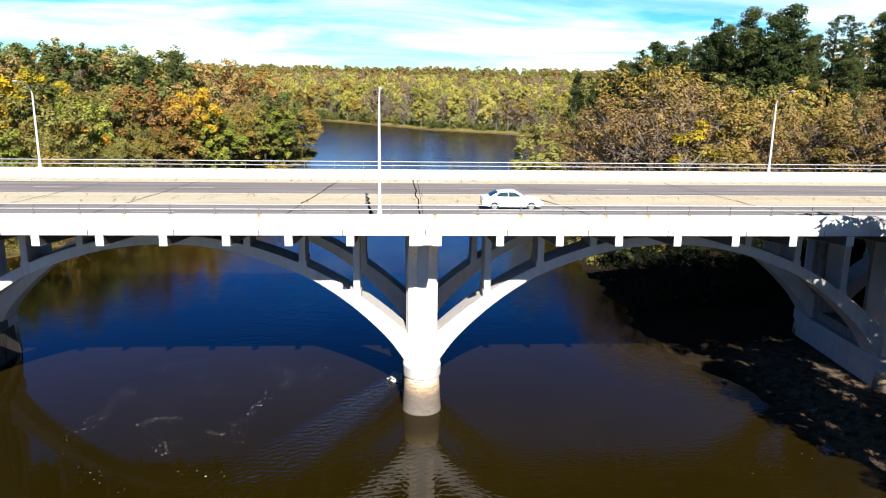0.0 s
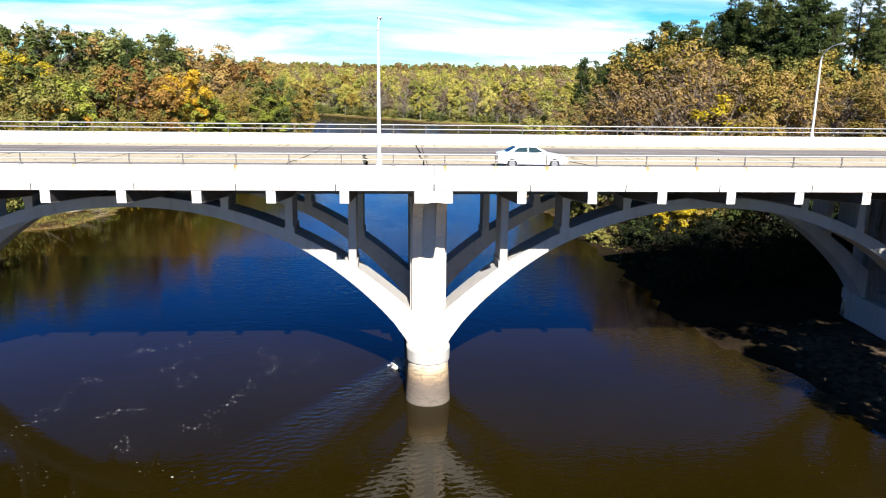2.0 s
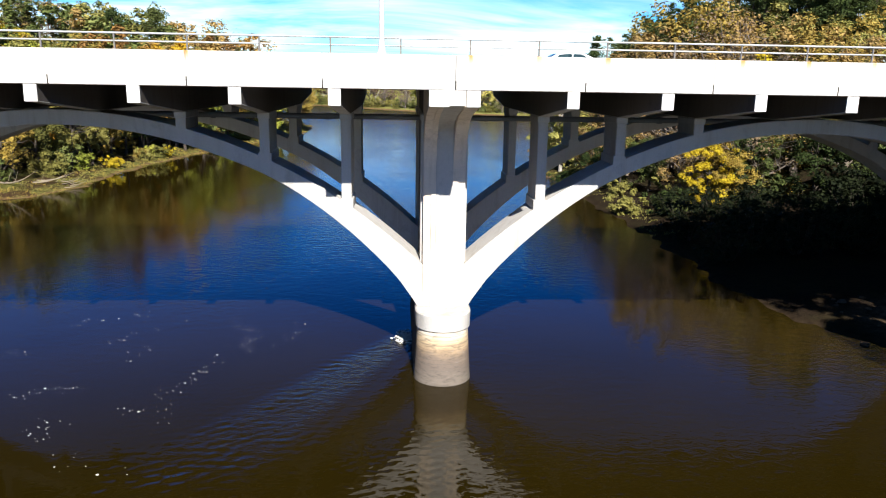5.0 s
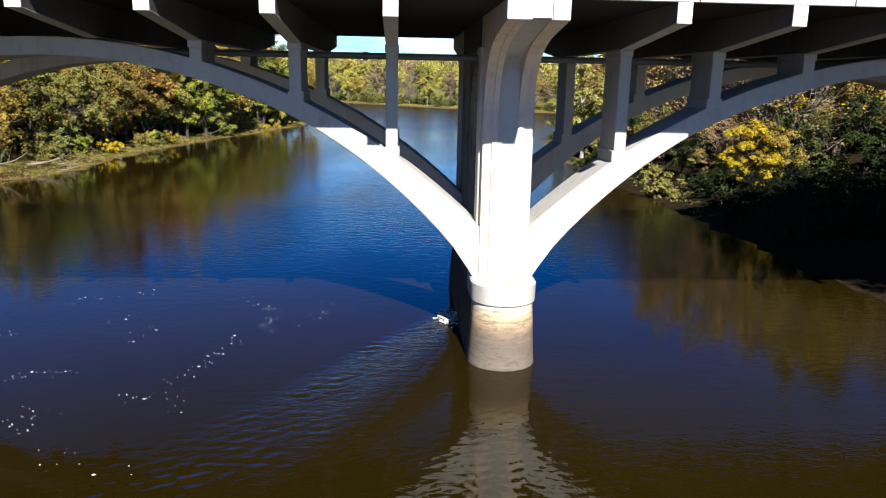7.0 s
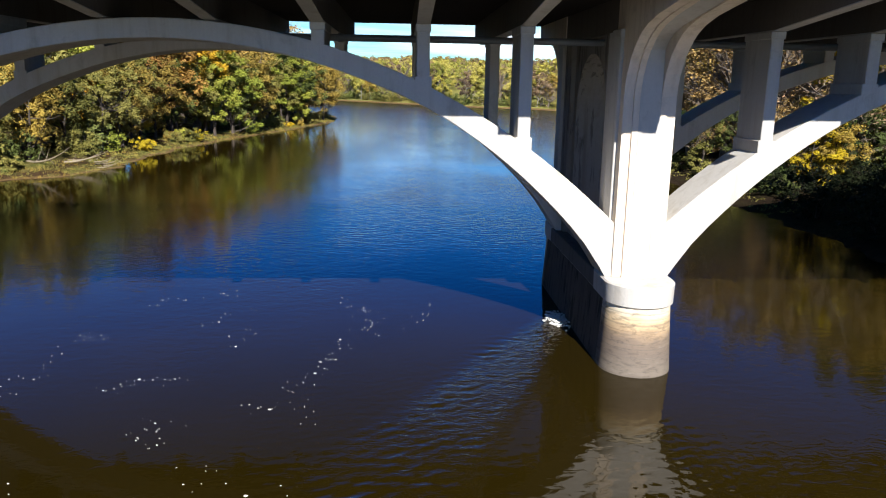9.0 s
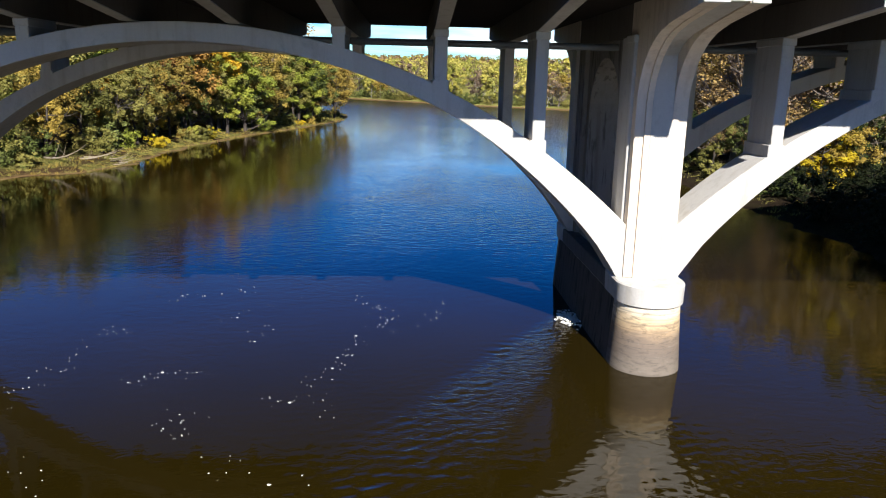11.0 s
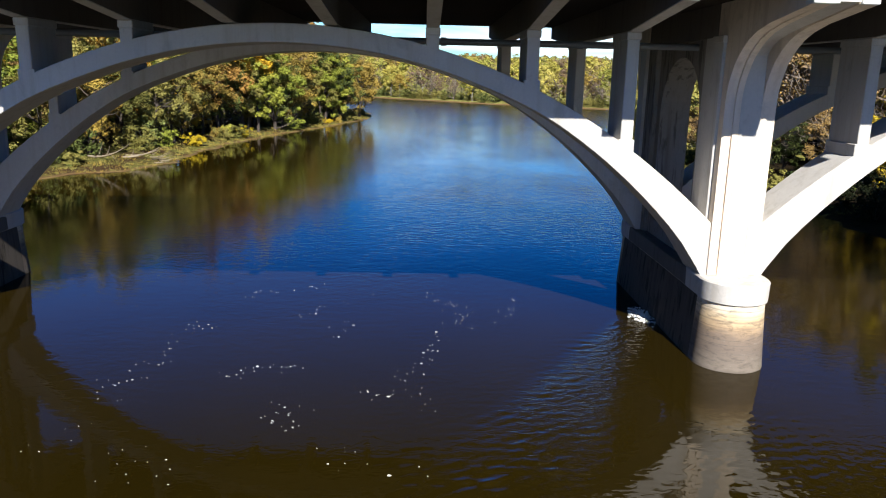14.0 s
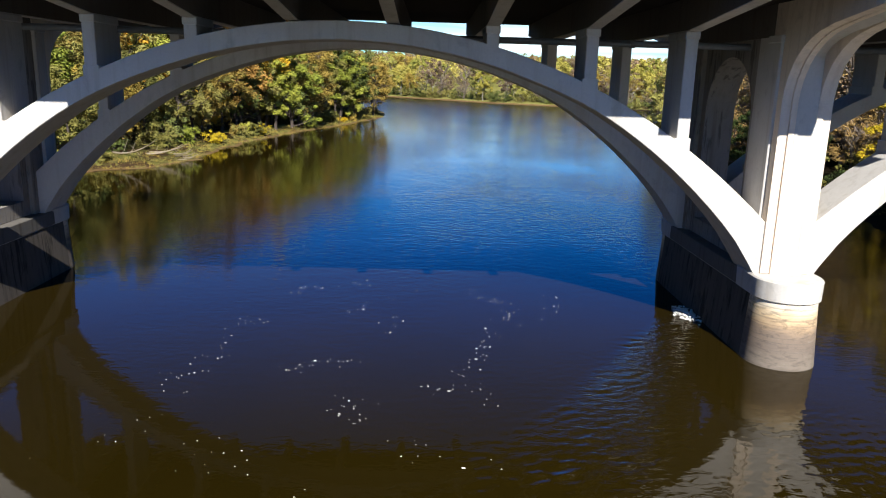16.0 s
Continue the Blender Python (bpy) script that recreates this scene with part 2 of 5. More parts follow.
GREY_BARK = bark("grey_bark", (0.13, 0.105, 0.085), (0.27, 0.225, 0.185))
PALE_BARK = bark("pale_bark", (0.20, 0.18, 0.15), (0.42, 0.39, 0.34))


def leaves(name, a, b, c, through_light=0.06):
    """Leaf colours from a to c, leaf by leaf, with a shift of its own for each tree."""
    m = bpy.data.materials.new(name)
    m.use_nodes = True
    t = m.node_tree
    t.nodes.clear()
    geo, info = t.nodes.new("ShaderNodeNewGeometry"), t.nodes.new("ShaderNodeObjectInfo")
    ramp = t.nodes.new("ShaderNodeValToRGB")
    el = ramp.color_ramp.elements
    el.new(0.5)
    for e, (p, col) in zip(el, ((0.05, a), (0.5, b), (0.95, c))):
        e.position, e.color = p, rgb(col)
    mixf = t.nodes.new("ShaderNodeMix")
    mixf.inputs["Factor"].default_value = 0.70
    t.links.new(geo.outputs["Random Per Island"], mixf.inputs["A"])
    t.links.new(info.outputs["Random"], mixf.inputs["B"])
    t.links.new(mixf.outputs["Result"], ramp.inputs[0])
    d, tr, mx = t.nodes.new("ShaderNodeBsdfPrincipled"), t.nodes.new("ShaderNodeBsdfTranslucent"), t.nodes.new("ShaderNodeMixShader")
    d.inputs["Roughness"].default_value, d.inputs["Specular IOR Level"].default_value = 0.65, 0.10
    mx.inputs[0].default_value = through_light
    t.links.new(ramp.outputs[0], d.inputs["Base Color"])
    t.links.new(ramp.outputs[0], tr.inputs["Color"])
    t.links.new(d.outputs[0], mx.inputs[1])
    t.links.new(tr.outputs[0], mx.inputs[2])
    out = t.nodes.new("ShaderNodeOutputMaterial")
    t.links.new(mx.outputs[0], out.inputs[0])
    return m


LEAF = {
    "olive": leaves("olive_leaves", (0.095, 0.096, 0.026), (0.200, 0.186, 0.048), (0.330, 0.290, 0.085)),
    "green": leaves("green_leaves", (0.066, 0.084, 0.024), (0.136, 0.162, 0.044), (0.250, 0.272, 0.088)),
    "yellow": leaves("yellow_leaves", (0.308, 0.253, 0.022), (0.495, 0.374, 0.024), (0.594, 0.385, 0.020)),
    "lime": leaves("lime_leaves", (0.160, 0.190, 0.030), (0.290, 0.315, 0.048), (0.420, 0.400, 0.075)),
    "orange": leaves("orange_leaves", (0.400, 0.200, 0.025), (0.550, 0.310, 0.030), (0.600, 0.400, 0.035)),
    "rust": leaves("rust_leaves", (0.192, 0.124, 0.051), (0.326, 0.214, 0.079), (0.439, 0.293, 0.096)),
    "russet": leaves("russet_leaves", (0.170, 0.090, 0.032), (0.280, 0.150, 0.044), (0.390, 0.225, 0.058)),
    "gold": leaves("gold_leaves", (0.155, 0.115, 0.032), (0.270, 0.193, 0.046), (0.425, 0.305, 0.063)),
    "pale": leaves("pale_yellow_leaves", (0.26, 0.245, 0.065), (0.37, 0.345, 0.095), (0.47, 0.42, 0.14)),
    "dun": leaves("dun_leaves", (0.120, 0.085, 0.060), (0.190, 0.134, 0.088), (0.275, 0.190, 0.105)),
    # near-black leaf colour that stands in for the bridge's shade
    "dark": leaves("shade_black_leaves", (0.006, 0.009, 0.004), (0.012, 0.017, 0.007), (0.022, 0.028, 0.010), 0.05),
    "far_lime": leaves("far_green_leaves", (0.19, 0.195, 0.040), (0.29, 0.285, 0.060), (0.40, 0.37, 0.095)),
    "far_pale": leaves("far_yellow_leaves", (0.32, 0.280, 0.055), (0.44, 0.385, 0.085), (0.55, 0.47, 0.13)),
    "needles": leaves("pine_needles", (0.030, 0.046, 0.014), (0.060, 0.085, 0.025), (0.110, 0.125, 0.038), 0.2),
}


def ground_mat():
    k = Mat("bank_ground", 0.95, spec=0.03)
    xyz = k.n("SeparateXYZ")
    k.link(k.pos(), xyz.inputs[0])
    n1, n2, n3 = k.noise(k.pos(), 0.25, 5), k.noise(k.pos(), 1.6, 5), k.noise(k.pos(), 9, 4)
    grass = k.ramp(n2, [(0.3, (0.04, 0.045, 0.012)), (0.5, (0.11, 0.11, 0.028)), (0.7, (0.22, 0.19, 0.065))])
    litter = k.ramp(n3, [(0.35, (0.022, 0.014, 0.008)), (0.65, (0.09, 0.055, 0.028))])
    top = k.mix(k.ramp(n1, [(0.42, 0.0), (0.58, 1.0)]), grass, litter)
    sand = k.ramp(n2, [(0.3, (0.075, 0.045, 0.020)), (0.7, (0.25, 0.165, 0.08))])
    # right bank darkens by position: shade of bridge and trees in the colour
    bank_shade = k.ramp(n3, [(0.35, (0.009, 0.007, 0.005)), (0.65, (0.032, 0.022, 0.014))])
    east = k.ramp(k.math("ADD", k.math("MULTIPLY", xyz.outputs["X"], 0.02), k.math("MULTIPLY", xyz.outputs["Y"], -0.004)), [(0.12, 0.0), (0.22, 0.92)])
    top = k.mix(east, top, bank_shade)
    # sand on that bank is darkened for the same shade
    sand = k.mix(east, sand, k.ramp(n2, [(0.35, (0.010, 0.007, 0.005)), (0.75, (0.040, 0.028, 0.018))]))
    h = k.math("ADD", k.math("SUBTRACT", xyz.outputs["Z"], 0.30), k.math("MULTIPLY", k.math("SUBTRACT", n2, 0.5), 0.7))
    h = k.math("SUBTRACT", h, k.ramp(k.math("MULTIPLY", xyz.outputs["Y"], 0.001), [(0.22, 0.0), (0.25, 0.35)]))
    meadow = k.ramp(n2, [(0.3, (0.16, 0.17, 0.04)), (0.7, (0.30, 0.27, 0.09))])
    top = k.mix(k.ramp(k.math("MULTIPLY", xyz.outputs["Y"], 0.001), [(0.22, 0.0), (0.25, 1.0)]), top, meadow)
    c = k.mix(k.ramp(h, [(0.05, 0.0), (0.20, 1.0)]), sand, top)
    # bar of pale sand and gravel at the foot of the land pier
    bar = k.math("MULTIPLY", k.ramp(k.math("ADD", k.math("MULTIPLY", xyz.outputs["Y"], 0.02), 0.5), [(0.20, 0.0), (0.30, 1.0), (0.64, 1.0), (0.72, 0.0)]), k.ramp(k.math("MULTIPLY", xyz.outputs["X"], 0.02), [(0.53, 0.0), (0.60, 1.0), (0.70, 1.0), (0.76, 0.0)]))
    c = k.mix(k.math("MULTIPLY", bar, k.ramp(n2, [(0.38, 0.25), (0.58, 1.0)])), c, k.ramp(n3, [(0.3, (0.070, 0.048, 0.032)), (0.7, (0.240, 0.170, 0.120))]))
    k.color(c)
    return k.bump(k.math("ADD", n2, n3), 0.7, 0.15).m


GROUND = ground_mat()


def water_mat():
    k = Mat("river_water", 0.035, spec=0.5)
    k.p.inputs["IOR"].default_value = 1.333
    c = k.ramp(k.noise(k.pos(), 0.06, 3), [(0.3, (0.0126, 0.0083, 0.0010)), (0.7, (0.0168, 0.0109, 0.0013))])
    k.color(c)
    w1 = k.noise(k.pos((0.9, 1.5, 1)), 1.5, 3, 0.5, 0.6)
    w2 = k.noise(k.pos((1, 1.6, 1)), 4.0, 2, 0.5, 0.4)
    patch = k.ramp(k.noise(k.pos((0.05, 0.03, 1)), 1.0, 3), [(0.35, 0.12), (0.65, 1.0)])
    far = k.n("SeparateXYZ")
    k.link(k.pos((0.005, 0.005, 0.005)), far.inputs[0])
    patch = k.math("MULTIPLY", patch, k.ramp(far.outputs["Y"], [(0.0, 0.34), (0.07, 0.55), (0.16, 0.9), (0.75, 1.0)]))
    # the open reach upstream is ruffled by the wind
    open_reach = k.ramp(k.math("MULTIPLY", far.outputs["Y"], 0.5), [(0.20, 0.035), (0.36, 0.13), (0.64, 0.22)])
    k.link(open_reach, k.p.inputs["Roughness"])
    # sheltered and smooth under the left bank
    across = k.math("ADD", k.math("ADD", far.outputs["X"], k.math("MULTIPLY", far.outputs["Y"], -0.12)), 0.5)
    patch = k.math("MULTIPLY", patch, k.ramp(across, [(0.26, 0.15), (0.42, 1.0)]))
    h = k.math("MULTIPLY", k.math("ADD", k.math("MULTIPLY", w1, 0.50), k.math("MULTIPLY", w2, 0.12)), patch)
    # ruffled streak that the current draws off the pier
    g = k.n("SeparateXYZ")
    k.link(k.pos(), g.inputs[0])
    dx, dy = k.math("ADD", g.outputs["X"], 1.7), k.math("SUBTRACT", g.outputs["Y"], 5.6)
    along = k.math("MULTIPLY", k.math("ADD", k.math("MULTIPLY", dx, 0.487), k.math("MULTIPLY", dy, 0.875)), -1.0)
    aside = k.math("ABSOLUTE", k.math("SUBTRACT", k.math("MULTIPLY", dx, 0.875), k.math("MULTIPLY", dy, 0.487)))
    near = k.ramp(k.math("MULTIPLY", k.math("SUBTRACT", aside, k.math("MULTIPLY", along, 0.10)), 0.25), [(0.03, 1.0), (0.28, 0.0)])
    reach = k.ramp(k.math("MULTIPLY", along, 0.04), [(0.0, 0.0), (0.03, 1.0), (0.45, 0.7), (0.80, 0.0)])
    ruffle = k.noise(k.pos((1.0, 1.9, 1)), 2.1, 3, 0.5, 1.2)
    h = k.math("ADD", h, k.math("MULTIPLY", k.math("MULTIPLY", near, reach), k.math("MULTIPLY", ruffle, 0.5)))
    return k.bump(h, 1.0, 0.11).m


WATER = water_mat()


# ---- mesh helpers ----
def link_mesh(name, me, material, parent=None, label=""):
    me.materials.append(material)
    ob = new(name, me)
    ob.parent = parent
    return tagged(ob, label)


def part(name, bm, material, parent=None, label="", smooth=False):
    me = bpy.data.meshes.new(name)
    bm.normal_update()
    bm.to_mesh(me)
    bm.free()
    if smooth:
        me.shade_smooth()
        me.set_sharp_from_angle(angle=radians(38))
    return link_mesh(name, me, material, parent, label)


def mesh_of(name, verts, faces):
    me = bpy.data.meshes.new(name)
    me.from_pydata([tuple(map(float, v)) for v in verts], [], faces)
    me.update()
    return me


def empty(name, place=(0, 0, 0)):
    ob = new(name)
    ob.empty_display_size = 0.5
    ob.location = place
    return ob


def add_box(bm, x0, x1, y0, y1, z0, z1, bevel=0.0):
    made = bmesh.ops.create_cube(bm, size=1.0)["verts"]
    for v in made:
        v.co = Vector(((x0 + x1) / 2 + v.co.x * (x1 - x0), (y0 + y1) / 2 + v.co.y * (y1 - y0), (z0 + z1) / 2 + v.co.z * (z1 - z0)))
    if bevel:
        edges = {e for v in made for e in v.link_edges}
        bmesh.ops.bevel(bm, geom=list(edges), offset=bevel, segments=1, affect="EDGES")
    return bm


def box(x0, x1, y0, y1, z0, z1, bevel=0.0):
    return add_box(bmesh.new(), x0, x1, y0, y1, z0, z1, bevel)


def add_prism(bm, outline, axis, a, b):
    """Extrudes an outline of 2D points along x (points are y, z) or y (points are x, z) or z (points are x, y)."""
    def at(p, s):
        return {"x": (s, p[0], p[1]), "y": (p[0], s, p[1]), "z": (p[0], p[1], s)}[axis]
    lo, hi = [bm.verts.new(at(p, a)) for p in outline], [bm.verts.new(at(p, b)) for p in outline]
    n = len(outline)
    fs = [bm.faces.new(lo), bm.faces.new(hi)]
    fs += [bm.faces.new((lo[i], lo[(i + 1) % n], hi[(i + 1) % n], hi[i])) for i in range(n)]
    bmesh.ops.recalc_face_normals(bm, faces=fs)
    return bm


def loft(bm, rings, closed_ends=True):
    """Joins rings of equal length into a tube."""
    made = [[bm.verts.new(p) for p in r] for r in rings]
    n = len(rings[0])
    fs = []
    for a, b in zip(made, made[1:]):
        fs += [bm.faces.new((a[i], a[(i + 1) % n], b[(i + 1) % n], b[i])) for i in range(n)]
    if closed_ends:
        fs += [bm.faces.new(made[0]), bm.faces.new(made[-1])]
    bmesh.ops.recalc_face_normals(bm, faces=fs)
    return bm


def tube(bm, points, radii, sides=8):
    pts = [Vector(p) for p in points]
    rings = []
    for i, p in enumerate(pts):
        d = (pts[min(i + 1, len(pts) - 1)] - pts[max(i - 1, 0)]).normalized()
        u = d.orthogonal().normalized() if abs(d.z) < 0.95 else Vector((1, 0, 0))
        u = (u - d * u.dot(d)).normalized()
        v = d.cross(u)
        rings.append([p + (u * math.cos(a) + v * math.sin(a)) * radii[i] for a in (2 * math.pi * k / sides for k in range(sides))])
    return loft(bm, rings)


# ---- ground and river ----
LEVEL = 0.30  # the river stands this high on the footings
RIVER = [(-62, -600), (-58, -60), (-57, 0), (-56, 45), (-52.5, 53), (-46.8, 57), (-45.2, 66), (-45.9, 80), (-44.6, 92), (-40.5, 115), (-35.2, 134), (-30.6, 157), (-27.6, 176),
         (-28.5, 198), (-45, 240), (-85, 320), (-190, 440), (-150, 465), (-40, 362), (-4, 322), (14, 300), (40, 284), (54, 270), (80, 255), (130, 244),
         (230, 255), (230, 222), (125, 212), (72, 198), (43, 172), (26, 126), (21, 88), (22.3, 51), (22.3, 30), (23.2, 12), (26.2, 2.8), (26.8, -5),
         (30, -10), (28, -17), (23, -25), (22, -40), (30, -80), (46, -600)]


def river_distance(x, y):
    """Distance to the river's edge, above zero on land."""
    px, py = np.asarray(x, float), np.asarray(y, float)
    best, inside = np.full(px.shape, 1e9), np.zeros(px.shape, bool)
    for (ax, ay), (bx, by) in zip(RIVER, RIVER[1:] + RIVER[:1]):
        dx, dy = bx - ax, by - ay
        s = np.clip(((px - ax) * dx + (py - ay) * dy) / (dx * dx + dy * dy), 0, 1)
        best = np.minimum(best, np.hypot(px - ax - s * dx, py - ay - s * dy))
        if dy:
            inside ^= ((ay > py) != (by > py)) & (px < dx * (py - ay) / dy + ax)
    return np.where(inside, -best, best)


def smooth01(t):
    t = np.clip(t, 0, 1)
    return t * t * (3 - 2 * t)


def ground_height(x, y):
    x, y = np.asarray(x, float), np.asarray(y, float)
    d = river_distance(x, y) + 0.8 * np.sin(x * 0.41 + 1.3 * np.sin(y * 0.23)) * np.cos(y * 0.37) + 0.35 * np.sin(1.7 * x + 2.1 * y)
    low = np.where(d > 0, 0.16 * np.minimum(d, 6) + 0.02 * np.clip(d - 6, 0, 30), 0.35 * np.maximum(d, -6))
    near = smooth01((280 - y) / 80)
    right = 15.0 * smooth01((d - 12) / 62) * smooth01((x - 25) / 40) * near
    left = 11.0 * smooth01((d - 14) / 70) * smooth01((-x - 45) / 40) * near
    far = 5.0 * smooth01((y - 420) / 110) + 13.0 * smooth01((y - 520) / 300)
    roll = np.where(d > 3, 0.5 * np.sin(x * 0.05 + 1) * np.cos(y * 0.043) + 0.25 * np.sin(x * 0.19) * np.sin(y * 0.16), 0) * np.clip((d - 3) / 10, 0, 1)
    return LEVEL + low + right + left + far + roll


def height(x, y):
    return float(ground_height(np.array([x]), np.array([y]))[0])


gx = np.unique(np.concatenate([np.linspace(-3200, -320, 12), np.linspace(-300, -110, 20), np.linspace(-104, 104, 131), np.linspace(110, 300, 20), np.linspace(320, 3200, 12)]))
gy = np.unique(np.concatenate([np.linspace(-600, -80, 14), np.linspace(-70, 240, 187), np.linspace(248, 620, 48), np.linspace(660, 4200, 24)]))
GX, GY = np.meshgrid(gx, gy)
GZ = ground_height(GX.ravel(), GY.ravel())
gv = np.column_stack([GX.ravel(), GY.ravel(), GZ])
nx_, ny_ = len(gx), len(gy)
gf = [(j * nx_ + i, j * nx_ + i + 1, (j + 1) * nx_ + i + 1, (j + 1) * nx_ + i) for j in range(ny_ - 1) for i in range(nx_ - 1)]
ground_me = mesh_of("ground", gv, gf)
ground_me.shade_smooth()
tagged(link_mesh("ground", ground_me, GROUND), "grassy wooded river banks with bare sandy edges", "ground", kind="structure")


def wavelets(x, y, seed, ways, count, short, long):
    """Irregular short-crested ripples: a handful of waves with directions and lengths close together."""
    rs = np.random.RandomState(seed)
    h = 0.0
    for k in range(count):
        a, f = rs.uniform(*ways), 2 * math.pi / rs.uniform(short, long)
        h = h + np.sin(f * (math.cos(a) * x + math.sin(a) * y) + rs.uniform(0, 6.28) + 0.5 * np.sin(0.6 * x - 0.8 * y + k)) / f
    return h / math.sqrt(count)


def wake(x, y):
    """Ripples that run off the standing pier, and the ruffled water in front of it."""
    line = np.interp(y, [-14.0, -9.2, -6.3, -3.6, 1.8, 4.9, 5.6], [-12.6, -10.3, -8.6, -7.0, -4.9, -2.5, -1.7])
    off = x - line
    width = 0.5 + 0.13 * np.clip(5.6 - y, 0, 20)
    band = np.exp(-(off / width) ** 2) * smooth01((6.2 - y) / 1.2) * smooth01((y + 14.5) / 5)
    turn = smooth01((3.0 - y) / 6)
    w = (1 - turn) * wavelets(x, y, 1, (1.0, 2.5), 16, 0.30, 0.75) + turn * wavelets(x, y, 2, (1.3, 3.2), 20, 0.28, 0.8)
    front = np.exp(-((x + 1.0) / (1.2 + 0.55 * np.clip(-4.5 - y, 0, 12))) ** 2 - ((y + 9.5) / 5.5) ** 2) * smooth01((-4.9 - y) / 0.9)
    chop = wavelets(x, y, 3, (0.0, 3.14), 14, 0.3, 0.6)
    gust = 0.45 + 0.75 * np.sin(0.9 * x + 1.4 * np.sin(0.7 * y)) ** 2 * np.sin(0.8 * y - 0.5 * x + 1.1) ** 2
    calm = np.exp(-((x + 10) / 9) ** 2 - ((y + 4) / 9) ** 2) * smooth01((7 - y) / 3) * smooth01((y + 15) / 4) * smooth01((x + 16) / 3) * smooth01((5 - x) / 3)
    return 0.17 * band * gust * w + 0.07 * front * chop + 0.012 * calm * chop


wx = np.unique(np.concatenate([np.linspace(-700, -40, 20), np.linspace(-34, -17, 10), np.arange(-16, 5, 0.12), np.linspace(6, 60, 34), np.linspace(80, 700, 16)]))
wy = np.unique(np.concatenate([np.linspace(-600, -34, 16), np.linspace(-30, -16, 8), np.arange(-15, 7, 0.09), np.linspace(8, 90, 42), np.linspace(100, 700, 30)]))
WX, WY = np.meshgrid(wx, wy)
WZ = LEVEL + wake(WX.ravel(), WY.ravel())
nwx, nwy = len(wx), len(wy)
wf = [(j * nwx + i, j * nwx + i + 1, (j + 1) * nwx + i + 1, (j + 1) * nwx + i) for j in range(nwy - 1) for i in range(nwx - 1)]
water_me = mesh_of("water", np.column_stack([WX.ravel(), WY.ravel(), WZ]), wf)
water_me.shade_smooth()
tagged(link_mesh("water", water_me, WATER), "brown slow river water with fine ripples", "river", kind="structure")

# ---- the bridge ----
SPAN, FIRST, STEP = 37.24, 4.85, 3.934
NEAR, FAR = -6.23, 18.2
UNDER, ROAD, TOP = 14.99, 15.40, 16.37
RIBS = ((-0.10, 2.12), (9.84, 12.06))
CAP, END = 13.72, 14.32
PIERS = [-2 * SPAN, -SPAN, 0.0, SPAN, 2 * SPAN]
bridge = tagged(empty("arch_bridge"), "white concrete open-spandrel arch bridge over a river", "bridge")


def intrados(d):
    u, e = abs(d) / 17.53, abs(d)
    haunch = 0.03 + 0.14 * float(smooth01((e - 7) / 4)) - 0.32 * max(0.0, (e - 16.2) / 1.2) ** 1.3
    return 13.0 - 9.17 * (0.77 * u ** 2 + 0.23 * u ** 4) + haunch


def extrados(d):
    v = abs(d) / 17.56
    return 13.75 - 7.54 * (0.90 * v ** 2 + 0.10 * v ** 4)


def rib_mesh(y0, y1):
    bm, c = bmesh.new(), 0.035
    rings = []
    for i in range(57):
        d = -17.68 + 35.36 * i / 56
        lo, hi = intrados(d), extrados(d)
        rings.append([(d, y0 + c, lo), (d, y1 - c, lo), (d, y1, lo + c), (d, y1, hi - c), (d, y1 - c, hi), (d, y0 + c, hi), (d, y0, hi - c), (d, y0, lo + c)])
    return loft(bm, rings)


for a in PIERS[:-1]:
    for y0, y1 in RIBS:
        part("arch_rib", rib_mesh(y0, y1), CONCRETE, bridge).location.x = a + SPAN / 2

# columns that stand on the ribs, and the floor beams on the columns
beam_outline = [(NEAR, UNDER + 0.02), (NEAR, END), (-0.25, CAP), (12.2, CAP), (FAR, END), (FAR, UNDER + 0.02)]
bm = add_prism(bmesh.new(), beam_outline, "x", -0.25, 0.25)
bmesh.ops.bevel(bm, geom=list(bm.edges), offset=0.025, segments=1, affect="EDGES")
beam_me = bpy.data.meshes.new("floor_beam")
bm.to_mesh(beam_me)
bm.free()
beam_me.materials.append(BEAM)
# paler strip underneath: light bounced off the river, held in the colour
foot_line = [(NEAR + 0.03, END - 0.004), (-0.25, CAP - 0.004), (12.2, CAP - 0.004), (FAR - 0.03, END - 0.004)]
bm = add_prism(bmesh.new(), foot_line + [(y, z + 0.035) for y, z in reversed(foot_line)], "x", -0.253, 0.253)
soffit_me = bpy.data.meshes.new("beam_soffit")
bm.to_mesh(soffit_me)
bm.free()
soffit_me.materials.append(CONCRETE)
# white end plates carry the sunlight on the beam ends in their colour
bm = box(-0.255, 0.255, -0.0375, 0.0375, END - 0.006, UNDER + 0.004, 0.012)
end_me = bpy.data.meshes.new("beam_end")
bm.to_mesh(end_me)
bm.free()
end_me.materials.append(PALE)
offsets = [FIRST + STEP * k for k in range(8)]
